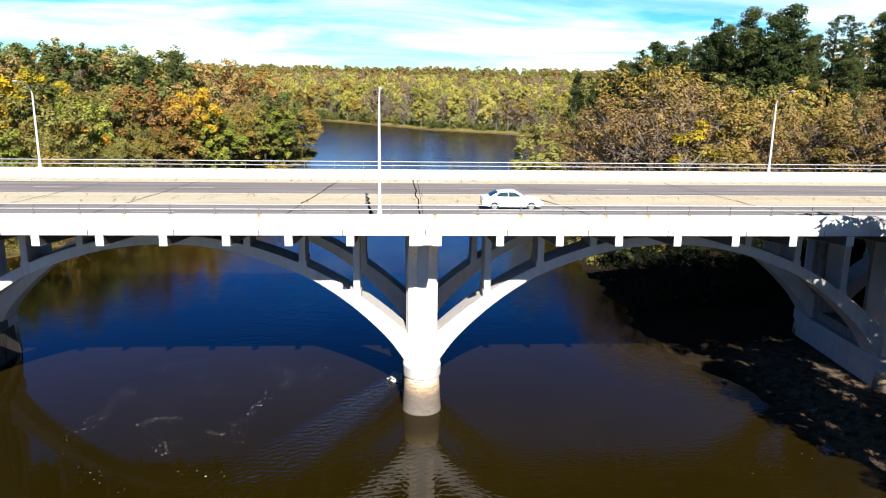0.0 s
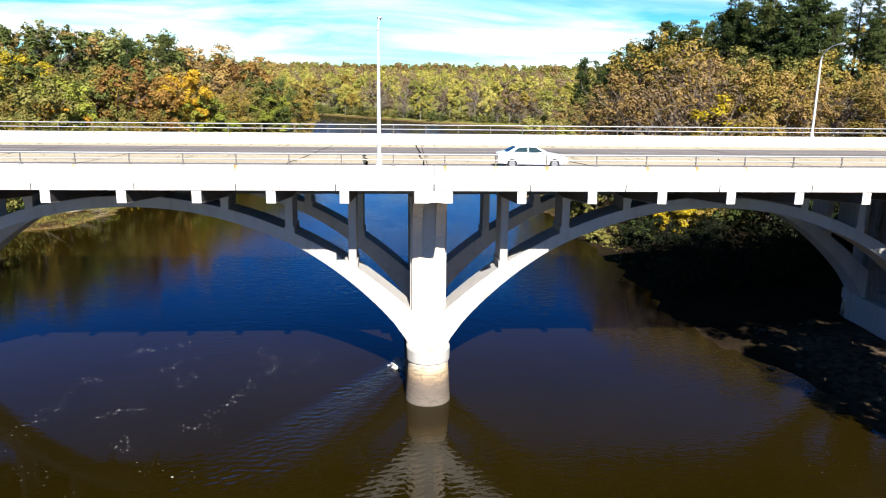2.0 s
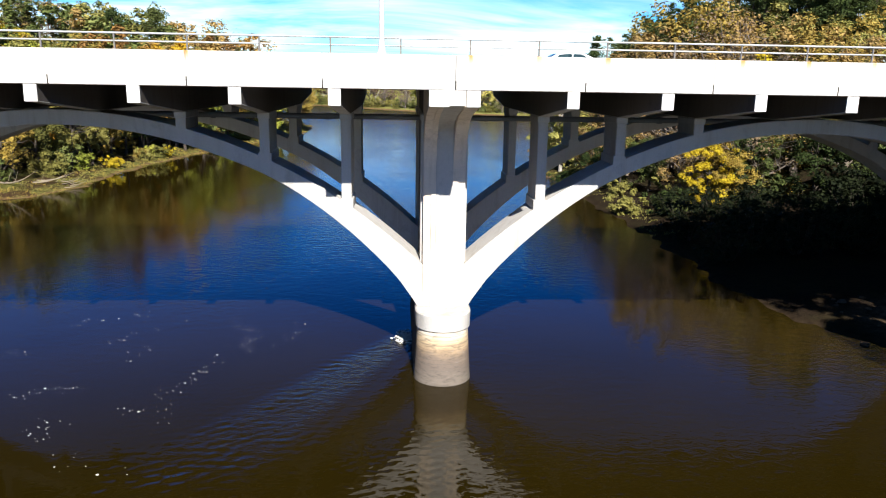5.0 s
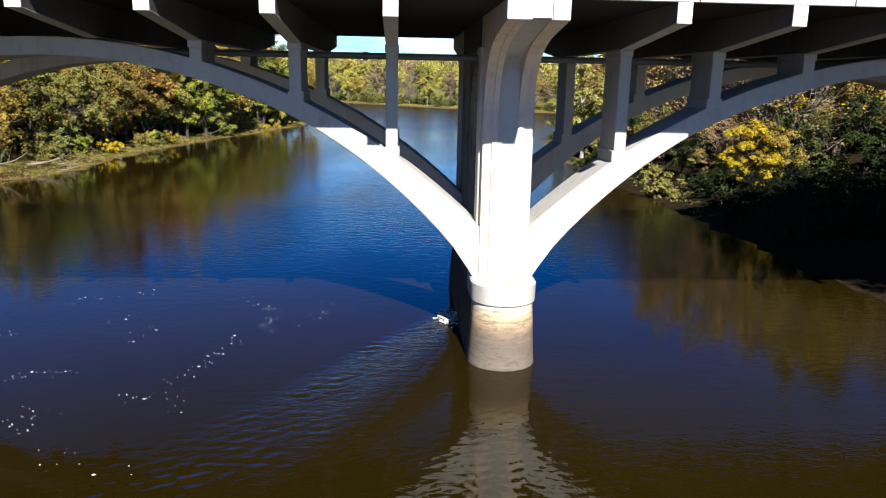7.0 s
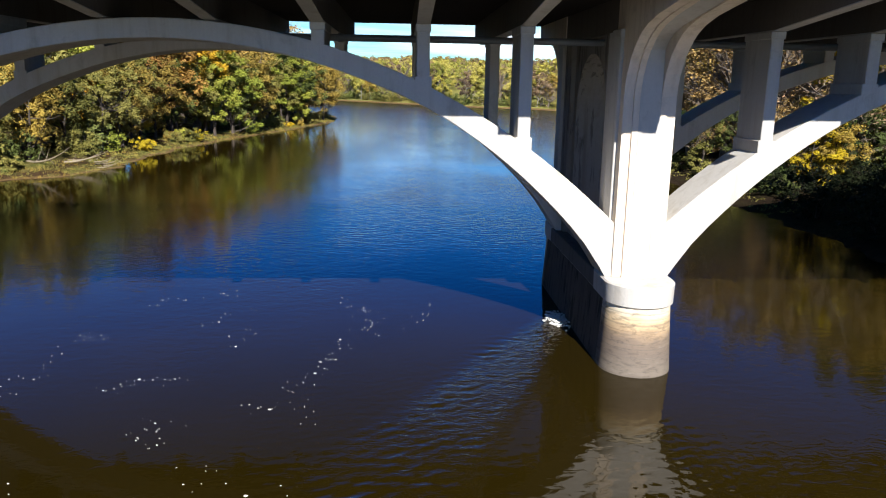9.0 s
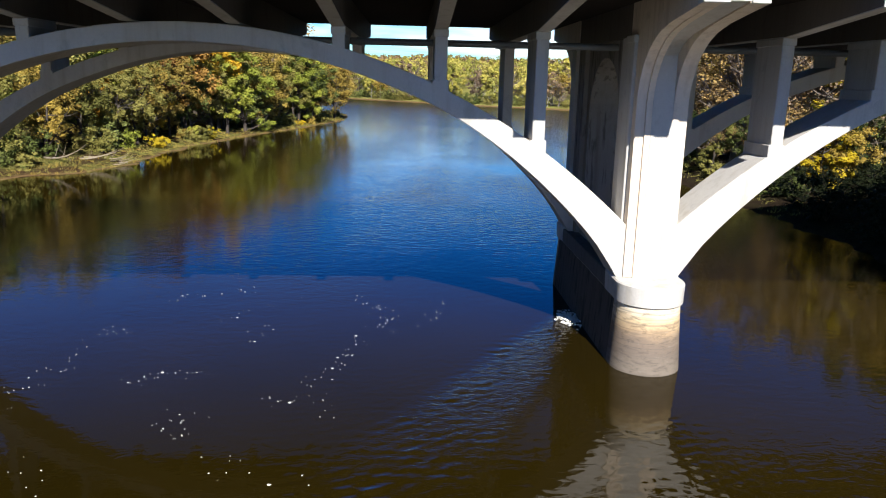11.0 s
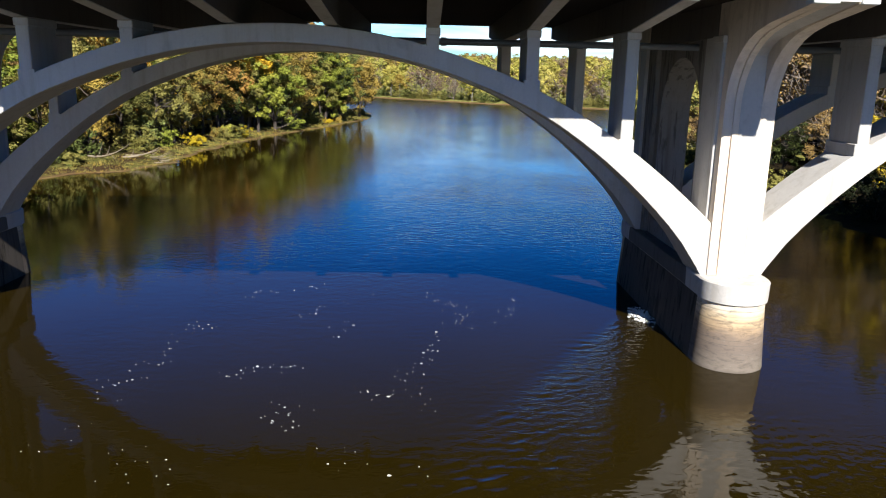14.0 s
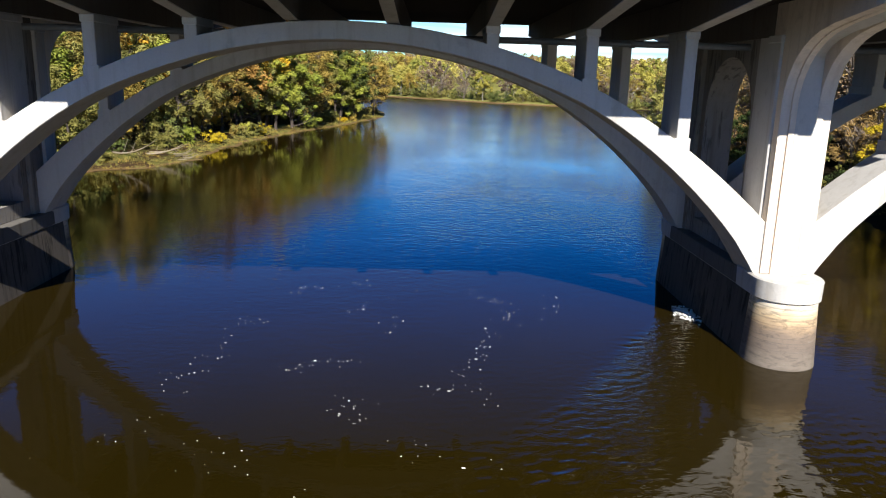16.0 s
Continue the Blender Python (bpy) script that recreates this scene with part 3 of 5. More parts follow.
for a in PIERS[:-1]:
    for o in offsets:
        b = new("floor_beam", beam_me)
        b.location.x, b.parent = a + o, bridge
        new("beam_soffit", soffit_me).parent = b
        for y0, y1 in ((NEAR - 0.025, NEAR + 0.05), (FAR - 0.05, FAR + 0.025)):
            e = new("beam_end", end_me)
            e.location.y, e.parent = (y0 + y1) / 2, b
        d = o - SPAN / 2
        foot = extrados(d)
        if CAP - foot < 0.25:
            continue
        for y0, y1 in RIBS:
            slope = abs(extrados(d + 0.4) - extrados(d - 0.4)) / 2
            bm = box(-0.25, 0.25, y0 + 0.005, y1 - 0.005, foot - slope - 0.1, CAP, 0.03)
            col = part("spandrel_column", bm, CONCRETE, bridge)
            col.location.x = a + o
            part("capital", box(-0.29, 0.29, y0 - 0.04, y1 + 0.04, CAP - 0.30, CAP - 0.004, 0.03), CONCRETE, col)
            if CAP - foot > 0.9:
                part("plinth", box(-0.33, 0.33, y0 - 0.004, y1 + 0.06, foot - slope - 0.2, foot + 0.26, 0.03), CONCRETE, col)


def stadium(r, z, y0, y1, n=28):
    ring = [(r * math.cos(t), y0 - r * math.sin(t), z) for t in (math.pi * k / n for k in range(n + 1))]
    return ring + [(-r * math.cos(t), y1 + r * math.sin(t), z) for t in (math.pi * k / n for k in range(n + 1))]


def strip_outline(proud=0.0):
    """The curved front of the pier, which swings out under the deck's edge."""
    curve = [(-0.20, 4.0), (-0.20, 11.2), (-0.27, 11.6), (-0.42, 12.05), (-0.75, 12.60), (-1.05, 12.92), (-1.40, 13.20), (-1.80, 13.45), (-2.40, 13.70), (-3.40, 13.94)]
    return [(y - proud, z - 0.3 * proud) for y, z in curve] + [(NEAR + 0.06, END + 0.01), (NEAR + 0.06, UNDER), (1.2, UNDER), (1.2, 4.0)]


def pier(x):
    p = part("pier", box(-0.99, 0.99, -0.06, 2.6, 3.9, UNDER - 0.3, 0.03), CONCRETE, bridge, "tall concrete pier with an arched opening")
    p.location.x = x
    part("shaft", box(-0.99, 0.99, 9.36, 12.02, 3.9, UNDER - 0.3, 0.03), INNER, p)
    bm = loft(bmesh.new(), [stadium(r, z, -0.48, 11.84) for z, r in ((-2.0, 1.66), (0.0, 1.495), (0.7, 1.445), (1.5, 1.395), (3.14, 1.30))])
    part("footing", bm, FOOTING, p, "tapered footing stained by the river", True)
    bm = loft(bmesh.new(), [[(-r, -0.1, z), (r, -0.1, z), (r, 11.6, z), (-r, 11.6, z)] for z, r in ((-2.0, 1.668), (0.0, 1.503), (0.7, 1.453), (1.5, 1.403), (3.10, 1.310))])
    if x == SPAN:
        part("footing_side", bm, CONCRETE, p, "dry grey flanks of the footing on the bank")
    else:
        # dark flank colour stands in for the shadow on the footing's sides
        part("footing_side", bm, SHADED_FLANK, p, "streaked flanks of the footing with shade in the colour")
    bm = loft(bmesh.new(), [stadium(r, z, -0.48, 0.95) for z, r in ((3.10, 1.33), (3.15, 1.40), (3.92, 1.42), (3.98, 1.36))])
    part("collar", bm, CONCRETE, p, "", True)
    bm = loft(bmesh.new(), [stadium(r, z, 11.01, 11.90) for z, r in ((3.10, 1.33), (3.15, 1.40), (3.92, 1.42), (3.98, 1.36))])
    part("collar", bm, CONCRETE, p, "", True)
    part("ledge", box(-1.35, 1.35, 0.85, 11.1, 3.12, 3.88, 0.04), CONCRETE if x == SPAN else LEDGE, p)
    # each corbel is an outer band and a slightly prouder inner band, beside the flat face of the pier
    for outer, inner in (((-1.04, -0.65), (-0.66, -0.42)), ((0.65, 1.04), (0.42, 0.66))):
        for far_side in (False, True):
            bm = bmesh.new()
            for (x0, x1), proud in ((outer, 0.0), (inner, 0.10)):
                line = strip_outline(proud)
                add_prism(bm, [(11.96 - y, z) for y, z in line] if far_side else line, "x", x0, x1)
            part("corbel", bm, CREAM, p, "stained curved corbel, bounced light in its cream colour")
    for y0, y1 in ((-0.297, 0.2), (11.76, 12.257)):
        part("pier_face", box(-0.413, 0.417, y0, y1, 3.9, 12.95, 0.004), CONCRETE, p)
    for s in (-1, 1):
        for y0, y1 in ((0.25, 1.25), (10.7, 11.7)):
            bm = box(min(s * 0.9, s * 1.17), max(s * 0.9, s * 1.17), y0, y1, 4.0, CAP, 0.03)
            add_box(bm, min(s * 0.9, s * 1.22), max(s * 0.9, s * 1.22), y0 - 0.05, y1 + 0.05, CAP - 0.3, CAP - 0.004, 0.03)
            part("pilaster", bm, CONCRETE, p)
    # cross wall with a round-headed opening
    bm = bmesh.new()
    y0, y1, spring, sill = 3.3, 8.8, 10.25, 4.7
    arc = [(6.05 - 2.75 * math.cos(t), spring + 2.75 * math.sin(t)) for t in (math.pi * k / 16 for k in range(17))]
    outer = [(2.55, 3.9), (2.55, CAP + 0.8), (9.4, CAP + 0.8), (9.4, 3.9)]
    for sgn in (-0.75, 0.75):
        ring = [(y0, sill)] + arc + [(y1, sill)]
        vs = [bm.verts.new((sgn, q[0], q[1])) for q in ring]
        mid = len(ring) // 2
        a0, a1, a2, a3 = [bm.verts.new((sgn, q[0], q[1])) for q in outer]
        bm.faces.new([a0, a1] + [bm.verts.new((sgn, 6.05, CAP + 0.8))] + [vs[i] for i in range(mid, -1, -1)])
        bm.faces.new([a3, a2] + [bm.verts.new((sgn, 6.05, CAP + 0.8))] + [vs[i] for i in range(mid, len(ring))])
        bm.faces.new([a0, vs[0], vs[-1], a3])
        if sgn < 0:
            first = vs
    for i in range(len(vs)):
        k = (i + 1) % len(vs)
        bm.faces.new((first[i], first[k], vs[k], vs[i]))
    bmesh.ops.remove_doubles(bm, verts=bm.verts, dist=0.001)
    bmesh.ops.recalc_face_normals(bm, faces=bm.faces)
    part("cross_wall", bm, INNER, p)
    # twin floor beams side by side at the deck joint, with a block across their ends
    inner = [(0.6, UNDER + 0.01), (0.6, 13.68), (11.3, 13.68), (11.3, UNDER + 0.01)]
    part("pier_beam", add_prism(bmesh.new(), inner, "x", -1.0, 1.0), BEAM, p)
    web = [(NEAR + 0.25, UNDER + 0.01), (NEAR + 0.25, END + 0.04), (-2.0, 13.72), (-1.2, 13.50), (-0.7, 13.30), (-0.40, 13.08), (-0.27, 12.90), (0.1, 12.90), (0.1, UNDER + 0.01)]
    part("web", add_prism(bmesh.new(), web, "x", -0.43, 0.43), CONCRETE, p)
    bm = box(-1.06, -0.22, NEAR - 0.05, NEAR + 0.5, END, UNDER + 0.006, 0.025)
    add_box(bm, 0.46, 1.04, NEAR - 0.05, NEAR + 0.5, END, UNDER + 0.006, 0.025)
    add_box(bm, -0.24, 0.43, NEAR - 0.046, NEAR + 0.5, 14.39, UNDER + 0.006)
    part("beam_end_block", bm, PALE, p)
    return p


for x in PIERS:
    pier(x)

LEFT_END, RIGHT_END = -96.0, 96.0
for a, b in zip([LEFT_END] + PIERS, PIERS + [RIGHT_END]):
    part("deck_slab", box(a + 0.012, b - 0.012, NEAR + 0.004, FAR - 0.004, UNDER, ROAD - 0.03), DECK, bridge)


def parapet(y0, y1, top, low):
    """Panels about 5.2 m long with open joints, over the slab's edge."""
    made = []
    for a in PIERS[:-1]:
        for k in range(7):
            x0, x1 = a + SPAN * k / 7, a + SPAN * (k + 1) / 7
            gap = 0.02 if k == 0 else 0.003
            bm = box(x0 + gap, x1 - 0.003, y0, y1, low, top, 0.03)
            made.append(part("parapet_panel", bm, PALE, bridge))
    for x0, x1 in ((LEFT_END, PIERS[0]), (PIERS[-1], RIGHT_END)):
        made.append(part("parapet_panel", box(x0, x1, y0, y1, low, top, 0.03), PALE, bridge))
    return made


FAR_TOP = 16.31
parapet(NEAR - 0.006, NEAR + 0.36, TOP, UNDER + 0.004)
parapet(FAR - 0.36, FAR + 0.006, FAR_TOP, UNDER)


def strip(name, y0, y1, z, material, label=""):
    for a, b in zip([LEFT_END] + PIERS, PIERS + [RIGHT_END]):
        part(name, box(a + 0.02, b - 0.02, y0, y1, z - 0.05, z), material, bridge, label)


strip("road_slab", NEAR + 0.365, FAR - 0.365, ROAD, TAN, "tan concrete shoulders and median of the roadway")
strip("asphalt_lane", -3.15, 3.3, ROAD + 0.012, ASPHALT, "dark grey asphalt carriageway")
strip("asphalt_lane", 8.75, 15.1, ROAD + 0.012, ASPHALT, "dark grey asphalt carriageway")
for y, dash in ((0.1, True), (11.8, True), (3.45, False), (8.6, False), (15.25, False), (-3.3, False)):
    x = LEFT_END + 2
    while x < RIGHT_END - 4:
        step = 12.2 if dash else 9.15
        bm = box(x, x + (3.05 if dash else 9.1), y - 0.06, y + 0.06, ROAD + 0.002, ROAD + 0.018)
        part("lane_marking", bm, LINE_PAINT, bridge)
        x += step

rng = random.Random(5)


def crack(x, y0, y1, drift, width):
    """A tar-filled crack across the road."""
    bm, n = bmesh.new(), 14
    pts = [(x + drift * (i / n) + rng.uniform(-0.10, 0.10), y0 + (y1 - y0) * i / n) for i in range(n + 1)]
    rows = [[bm.verts.new((px + s * width * rng.uniform(0.6, 1.2), py, ROAD + 0.022)) for s in (-0.5, 0.5)] for px, py in pts]
    for a, b in zip(rows, rows[1:]):
        bm.faces.new((a[0], a[1], b[1], b[0]))
    bmesh.ops.solidify(bm, geom=bm.faces[:], thickness=0.006)
    part("road_crack", bm, TAR, bridge)


for x, y0, y1, drift, width in ((-10.4, -5, 16, 3.0, 0.10), (-3.4, -5.5, 7, -0.9, 0.16), (-0.1, -5.6, 17, -0.3, 0.10), (13.8, -5, 7, -4.5, 0.14), (12.6, 8, 15, -4, 0.08),
                               (-24.0, -5, 16, 4.0, 0.08), (28.5, -5, 16, -5.0, 0.09), (-31, 2, 15, 3.0, 0.08)):
    crack(x, y0, y1, drift, width)
for k in range(72):
    x = -40 + 1.12 * k + rng.uniform(-0.4, 0.4)
    crack(x, 16.3 + rng.uniform(-0.6, 0.2), 17.5, rng.uniform(-0.3, 0.3), 0.05)
    if rng.random() < 0.75:
        y = rng.uniform(4.0, 7.0)
        crack(x, y, y + rng.uniform(0.7, 2.2), rng.uniform(-0.6, 0.5), 0.045)

# drain pipe hung under the floor beams
bm = tube(bmesh.new(), [(LEFT_END, 4.2, 13.38), (RIGHT_END, 4.2, 13.38)], [0.15, 0.15], 16)
pipe = part("utility_pipe", bm, PIPE, bridge, "dark pipe slung under the floor beams", smooth=True)
for k in range(-9, 10):
    bm = tube(bmesh.new(), [(k * 6.1 - 0.12, 4.2, 13.38), (k * 6.1 + 0.12, 4.2, 13.38)], [0.185, 0.185], 16)
    part("pipe_coupling", bm, PIPE, pipe)


def railing(y, base, top, mid, phase, label):
    r = tagged(empty("bridge_railing"), label, "railing")
    bm = box(-0.03, 0.03, -0.04, 0.04, base - 0.01, top, 0.008)
    add_box(bm, -0.09, 0.09, -0.09, 0.09, base - 0.004, base + 0.02, 0.004)
    post = bpy.data.meshes.new("post")
    bm.to_mesh(post)
    bm.free()
    post.materials.append(POST_STEEL)
    x = phase - 2.79 * 30
    while x < 82:
        ob = new("post", post)
        ob.location, ob.parent = (x, y, 0), r
        x += 2.79
    for z, rad in ((top, 0.038), (mid, 0.032)):
        part("rail", tube(bmesh.new(), [(-82, y, z), (82, y, z)], [rad, rad], 10), STEEL, r, smooth=True)
    return r


railing(NEAR + 0.18, TOP, 16.99, 16.69, 0.59, "two-bar grey metal railing on the white parapet")
railing(FAR - 0.18, FAR_TOP, 17.06, 16.69, 0.45, "two-bar grey metal railing on the white parapet")


def street_lamp(x, y, base, way):
    """A tapered pole with a curved arm towards the road (way: 1 away along y, -1 back)."""
    s = tagged(empty("street_lamp", (x, y, base)), "tall pale metal street lamp on the bridge parapet", "street lamp", "lamps along the bridge")
    bm = box(-0.17, 0.17, -0.17, 0.17, 0, 0.06, 0.01)
    part("base_plate", bm, POLE_METAL, s)
    bm = tube(bmesh.new(), [(0, 0, 0.05), (0, 0, 0.55)], [0.17, 0.12], 14)
    part("base_cover", bm, POLE_METAL, s, smooth=True)
    bm = tube(bmesh.new(), [(0, 0, 0.4), (0, 0, 3), (0, 0, 6.6)], [0.115, 0.10, 0.075], 14)
    part("pole", bm, POLE_METAL, s, smooth=True)
    arc = [(0, way * 2.6 * (1 - math.cos(t)) * 1.0, 6.5 + 1.35 * math.sin(t)) for t in (math.pi / 2 * k / 9 for k in range(10))]
    bm = tube(bmesh.new(), arc, [0.07 - 0.003 * k for k in range(10)], 12)
    part("arm", bm, POLE_METAL, s, smooth=True)
    bm = bmesh.new()
    rings = []
    for d, w, h in ((0.0, 0.05, 0.05), (0.08, 0.11, 0.08), (0.35, 0.15, 0.09), (0.62, 0.11, 0.06), (0.7, 0.03, 0.03)):
        rings.append([(w * math.cos(t), way * (2.55 + d), 7.86 + h * math.sin(t)) for t in (2 * math.pi * k / 12 for k in range(12))])
    head = part("lamp_head", loft(bm, rings), POLE_METAL, s, smooth=True)
    bm = loft(bmesh.new(), [[(r * math.cos(t), way * (2.92 + 1.5 * r * math.sin(t)), z) for t in (2 * math.pi * k / 12 for k in range(12))] for r, z in ((0.11, 7.82), (0.09, 7.75), (0.03, 7.72))])
    part("lens", bm, CLEAR_LENS, head, smooth=True)
    return s


street_lamp(-2.96, NEAR + 0.18, TOP, 1)
for x in (-35.2, 34.75):
    street_lamp(x, FAR - 0.18, FAR_TOP, -1)

# abutment blocks that close the bridge on both banks
for x0, x1 in ((LEFT_END, PIERS[0] - 0.8), (PIERS[-1] + 0.8, RIGHT_END)):
    part("abutment", box(x0, x1, NEAR + 0.4, FAR - 0.4, -1.0, UNDER - 0.004, 0.05), CONCRETE, bridge)


# ---- trees ----
def leaf_cloud(rs, centres, radii, per, size, up=0.95, squash=0.75):
    """Small pointed leaf sprays set about clump centres: returns their corners, three each."""
    n = len(centres) * per
    c, r = np.repeat(centres, per, axis=0), np.repeat(radii, per)
    d = rs.normal(size=(n, 3))
    d /= np.linalg.norm(d, axis=1, keepdims=True)
    p = c + d * (r * rs.uniform(0.25, 1.15, n) ** 0.6)[:, None] * np.array([1, 1, squash])
    nrm = 0.8 * d + rs.normal(size=(n, 3)) * 0.36 + np.array([0, 0, up])
    nrm /= np.linalg.norm(nrm, axis=1, keepdims=True)
    t = np.cross(nrm, rs.normal(size=(n, 3)))
    t /= np.linalg.norm(t, axis=1, keepdims=True)
    b = np.cross(nrm, t)
    s = size * rs.uniform(0.5, 1.45, n)[:, None]
    v = np.empty((n, 3, 3))
    v[:, 0], v[:, 1], v[:, 2] = p - t * s * 0.6 - b * s * 0.25, p + t * s * 0.6 - b * s * rs.uniform(0.0, 0.4, n)[:, None], p + b * s * 0.6 + t * s * rs.uniform(-0.4, 0.4, n)[:, None]
    return v.reshape(-1, 3)


def leaf_mesh(name, v, k=3):
    n = len(v) // k
    me = bpy.data.meshes.new(name)
    me.vertices.add(k * n)
    me.vertices.foreach_set("co", v.ravel().astype(np.float32))
    me.loops.add(k * n)
    me.loops.foreach_set("vertex_index", np.arange(k * n, dtype=np.int32))
    me.polygons.add(n)
    me.polygons.foreach_set("loop_start", np.arange(0, k * n, k, dtype=np.int32))
    me.update(calc_edges=True)
    return me


def limb(bm, rs, start, way, length, radius, steps=5, wander=0.25, sides=6, droop=0.0):
    pts, p, d = [Vector(start)], Vector(start), Vector(way).normalized()
    for k in range(steps):
        d = (d + Vector(rs.normal(size=3)) * wander * 0.5 + Vector((0, 0, 0.10 - droop))).normalized()
        p = p + d * (length / steps)
        pts.append(p.copy())
    tube(bm, pts, [radius * (1 - 0.85 * k / steps) for k in range(steps + 1)], sides)
    return pts


TALL = {}


def broadleaf(seed, high, wide, leaf, label, clumps=66, per=110, size=0.255, bare=0.09, bark_mat=None, density=1.0, branchy=9, twigs=0, stout=0.020, up=0.95):
    """A tree with a tapered trunk, limbs that fork, and a ragged crown of leaf clumps."""
    rs = np.random.RandomState(seed)
    bm = bmesh.new()
    stem = limb(bm, rs, (0, 0, -0.4), (0, 0, 1), high * 0.62, stout * high, 7, 0.13, 7)
    tips = []
    for k in range(branchy):
        f = rs.uniform(bare, 0.98)
        at = stem[min(7, int(f * 7))].lerp(stem[min(7, int(f * 7) + 1)], (f * 7) % 1)
        a = 2.4 * k + rs.uniform(-0.5, 0.5)
        out = limb(bm, rs, at, (math.cos(a), math.sin(a), rs.uniform(0.25, 0.9)), wide * rs.uniform(0.7, 1.05), 0.009 * high, 4, 0.4, 4)
        tips += out[2:]
        for q in range(2):
            b = a + rs.uniform(-1.2, 1.2)
            sub = limb(bm, rs, out[1 + q], (math.cos(b), math.sin(b), rs.uniform(0.2, 1.0)), wide * rs.uniform(0.35, 0.6), 0.0045 * high, 3, 0.5, 3)
            tips += sub[1:]
            for w in range(twigs):
                c = b + rs.uniform(-1.5, 1.5)
                tips += limb(bm, rs, sub[1 + w % 3], (math.cos(c), math.sin(c), rs.uniform(0.1, 1.2)), wide * rs.uniform(0.2, 0.4), 0.0026 * high, 2, 0.5, 3)[1:]
    # the crown is a heap of rounded lobes, each with clumps of leaves over its outer and upper side
    centres, radii = [], []
    mid, tall, lobes = high * (0.5 + bare * 0.45), high * (0.47 - bare * 0.4), max(7, clumps // 5)
    for k in range(lobes):
        u, a = 1 - 2 * (k + 0.5) / lobes, 2.4 * k + rs.uniform(-0.5, 0.5)
        w = math.sqrt(max(0.0, 1 - u * u)) * (0.88 + 0.2 * math.sin(3 * a + seed))
        r = wide * rs.uniform(0.30, 0.46)
        out = rs.uniform(0.55, 0.78)
        c = np.array([wide * out * w * math.cos(a), wide * out * w * math.sin(a), mid + u * out * 1.12 * tall])
        for q in range(5):
            d = rs.normal(size=3) + np.array([0.9 * w * math.cos(a), 0.9 * w * math.sin(a), 0.55])
            d /= np.linalg.norm(d)
            centres.append(c + d * r * rs.uniform(0.6, 1.0) * np.array([1, 1, 0.85]))
            radii.append(r * rs.uniform(0.34, 0.56))
    for k in range(clumps // 4):
        centres.append(np.array(tips[rs.randint(len(tips))]) + rs.normal(size=3) * 0.4)
        radii.append(rs.uniform(0.08, 0.17) * wide)
    tree = tagged(empty("tree"), label, "tree")
    part("trunk", bm, bark_mat or BARK, tree)
    v = leaf_cloud(rs, np.array(centres), np.array(radii), max(3, int(per * density)), size, up)
    link_mesh("crown", leaf_mesh("crown", v), LEAF[leaf], tree)
    TALL[tree.name] = float(v[:, 2].max())
    return tree


def pine(seed, high, wide, label, bare=0.35, full=True):
    rs = np.random.RandomState(seed)
    bm = bmesh.new()
    limb(bm, rs, (0, 0, -0.4), (0, 0, 1), high * 0.97, 0.016 * high, 8, 0.04, 7)
    centres, radii = [], []
    z = bare * high
    while z < high * 0.98:
        f = (z / high - bare) / (1 - bare)
        reach = wide * ((1 - f) ** 0.62 * 0.9 + 0.10) * rs.uniform(0.65, 1.15)
        for k in range(5 if full else 3):
            a = rs.uniform(0, 6.28)
            ln = reach * rs.uniform(0.35, 1.2)
            out = limb(bm, rs, (0, 0, z), (math.cos(a), math.sin(a), rs.uniform(0.0, 0.45)), ln, 0.05, 2, 0.2, 3)
            for q in range(4):
                p = out[0].lerp(out[-1], 0.42 + 0.21 * q)
                centres.append(np.array(p) + rs.normal(size=3) * np.array([0.3, 0.3, 0.22]))
                radii.append(rs.uniform(0.38, 0.8))
        z += high * rs.uniform(0.026, 0.05)
    tree = tagged(empty("pine_tree"), label, "tree")
    part("trunk", bm, BARK, tree)
    v = leaf_cloud(rs, np.array(centres), np.array(radii), 34, 0.20, 0.5, 0.55)
    link_mesh("crown", leaf_mesh("crown", v), LEAF["needles"], tree)
    TALL[tree.name] = float(v[:, 2].max())
    return tree


def shrub(seed, high, wide, leaf, label):
    rs = np.random.RandomState(seed)
    bm = bmesh.new()
    tips = []
    for k in range(7):
        a = 0.9 * k
        tips += limb(bm, rs, (0.15 * math.cos(a), 0.15 * math.sin(a), -0.2), (0.6 * math.cos(a), 0.6 * math.sin(a), 1), high * 0.9, 0.05, 5, 0.4, 4)[1:]
    c = np.array([np.array(t) for t in tips]) + rs.normal(size=(len(tips), 3)) * np.array([wide * 0.3, wide * 0.3, high * 0.08])
    c[:, 2] = np.abs(c[:, 2])
    bush = tagged(empty("shrub"), label, "shrub")
    part("stem", bm, BARK, bush)
    v = leaf_cloud(rs, c, rs.uniform(0.25, 0.5, len(c)) * wide * 0.55, 50, 0.25)
    link_mesh("crown", leaf_mesh("crown", v), LEAF[leaf], bush)
    TALL[bush.name] = float(v[:, 2].max())
    return bush


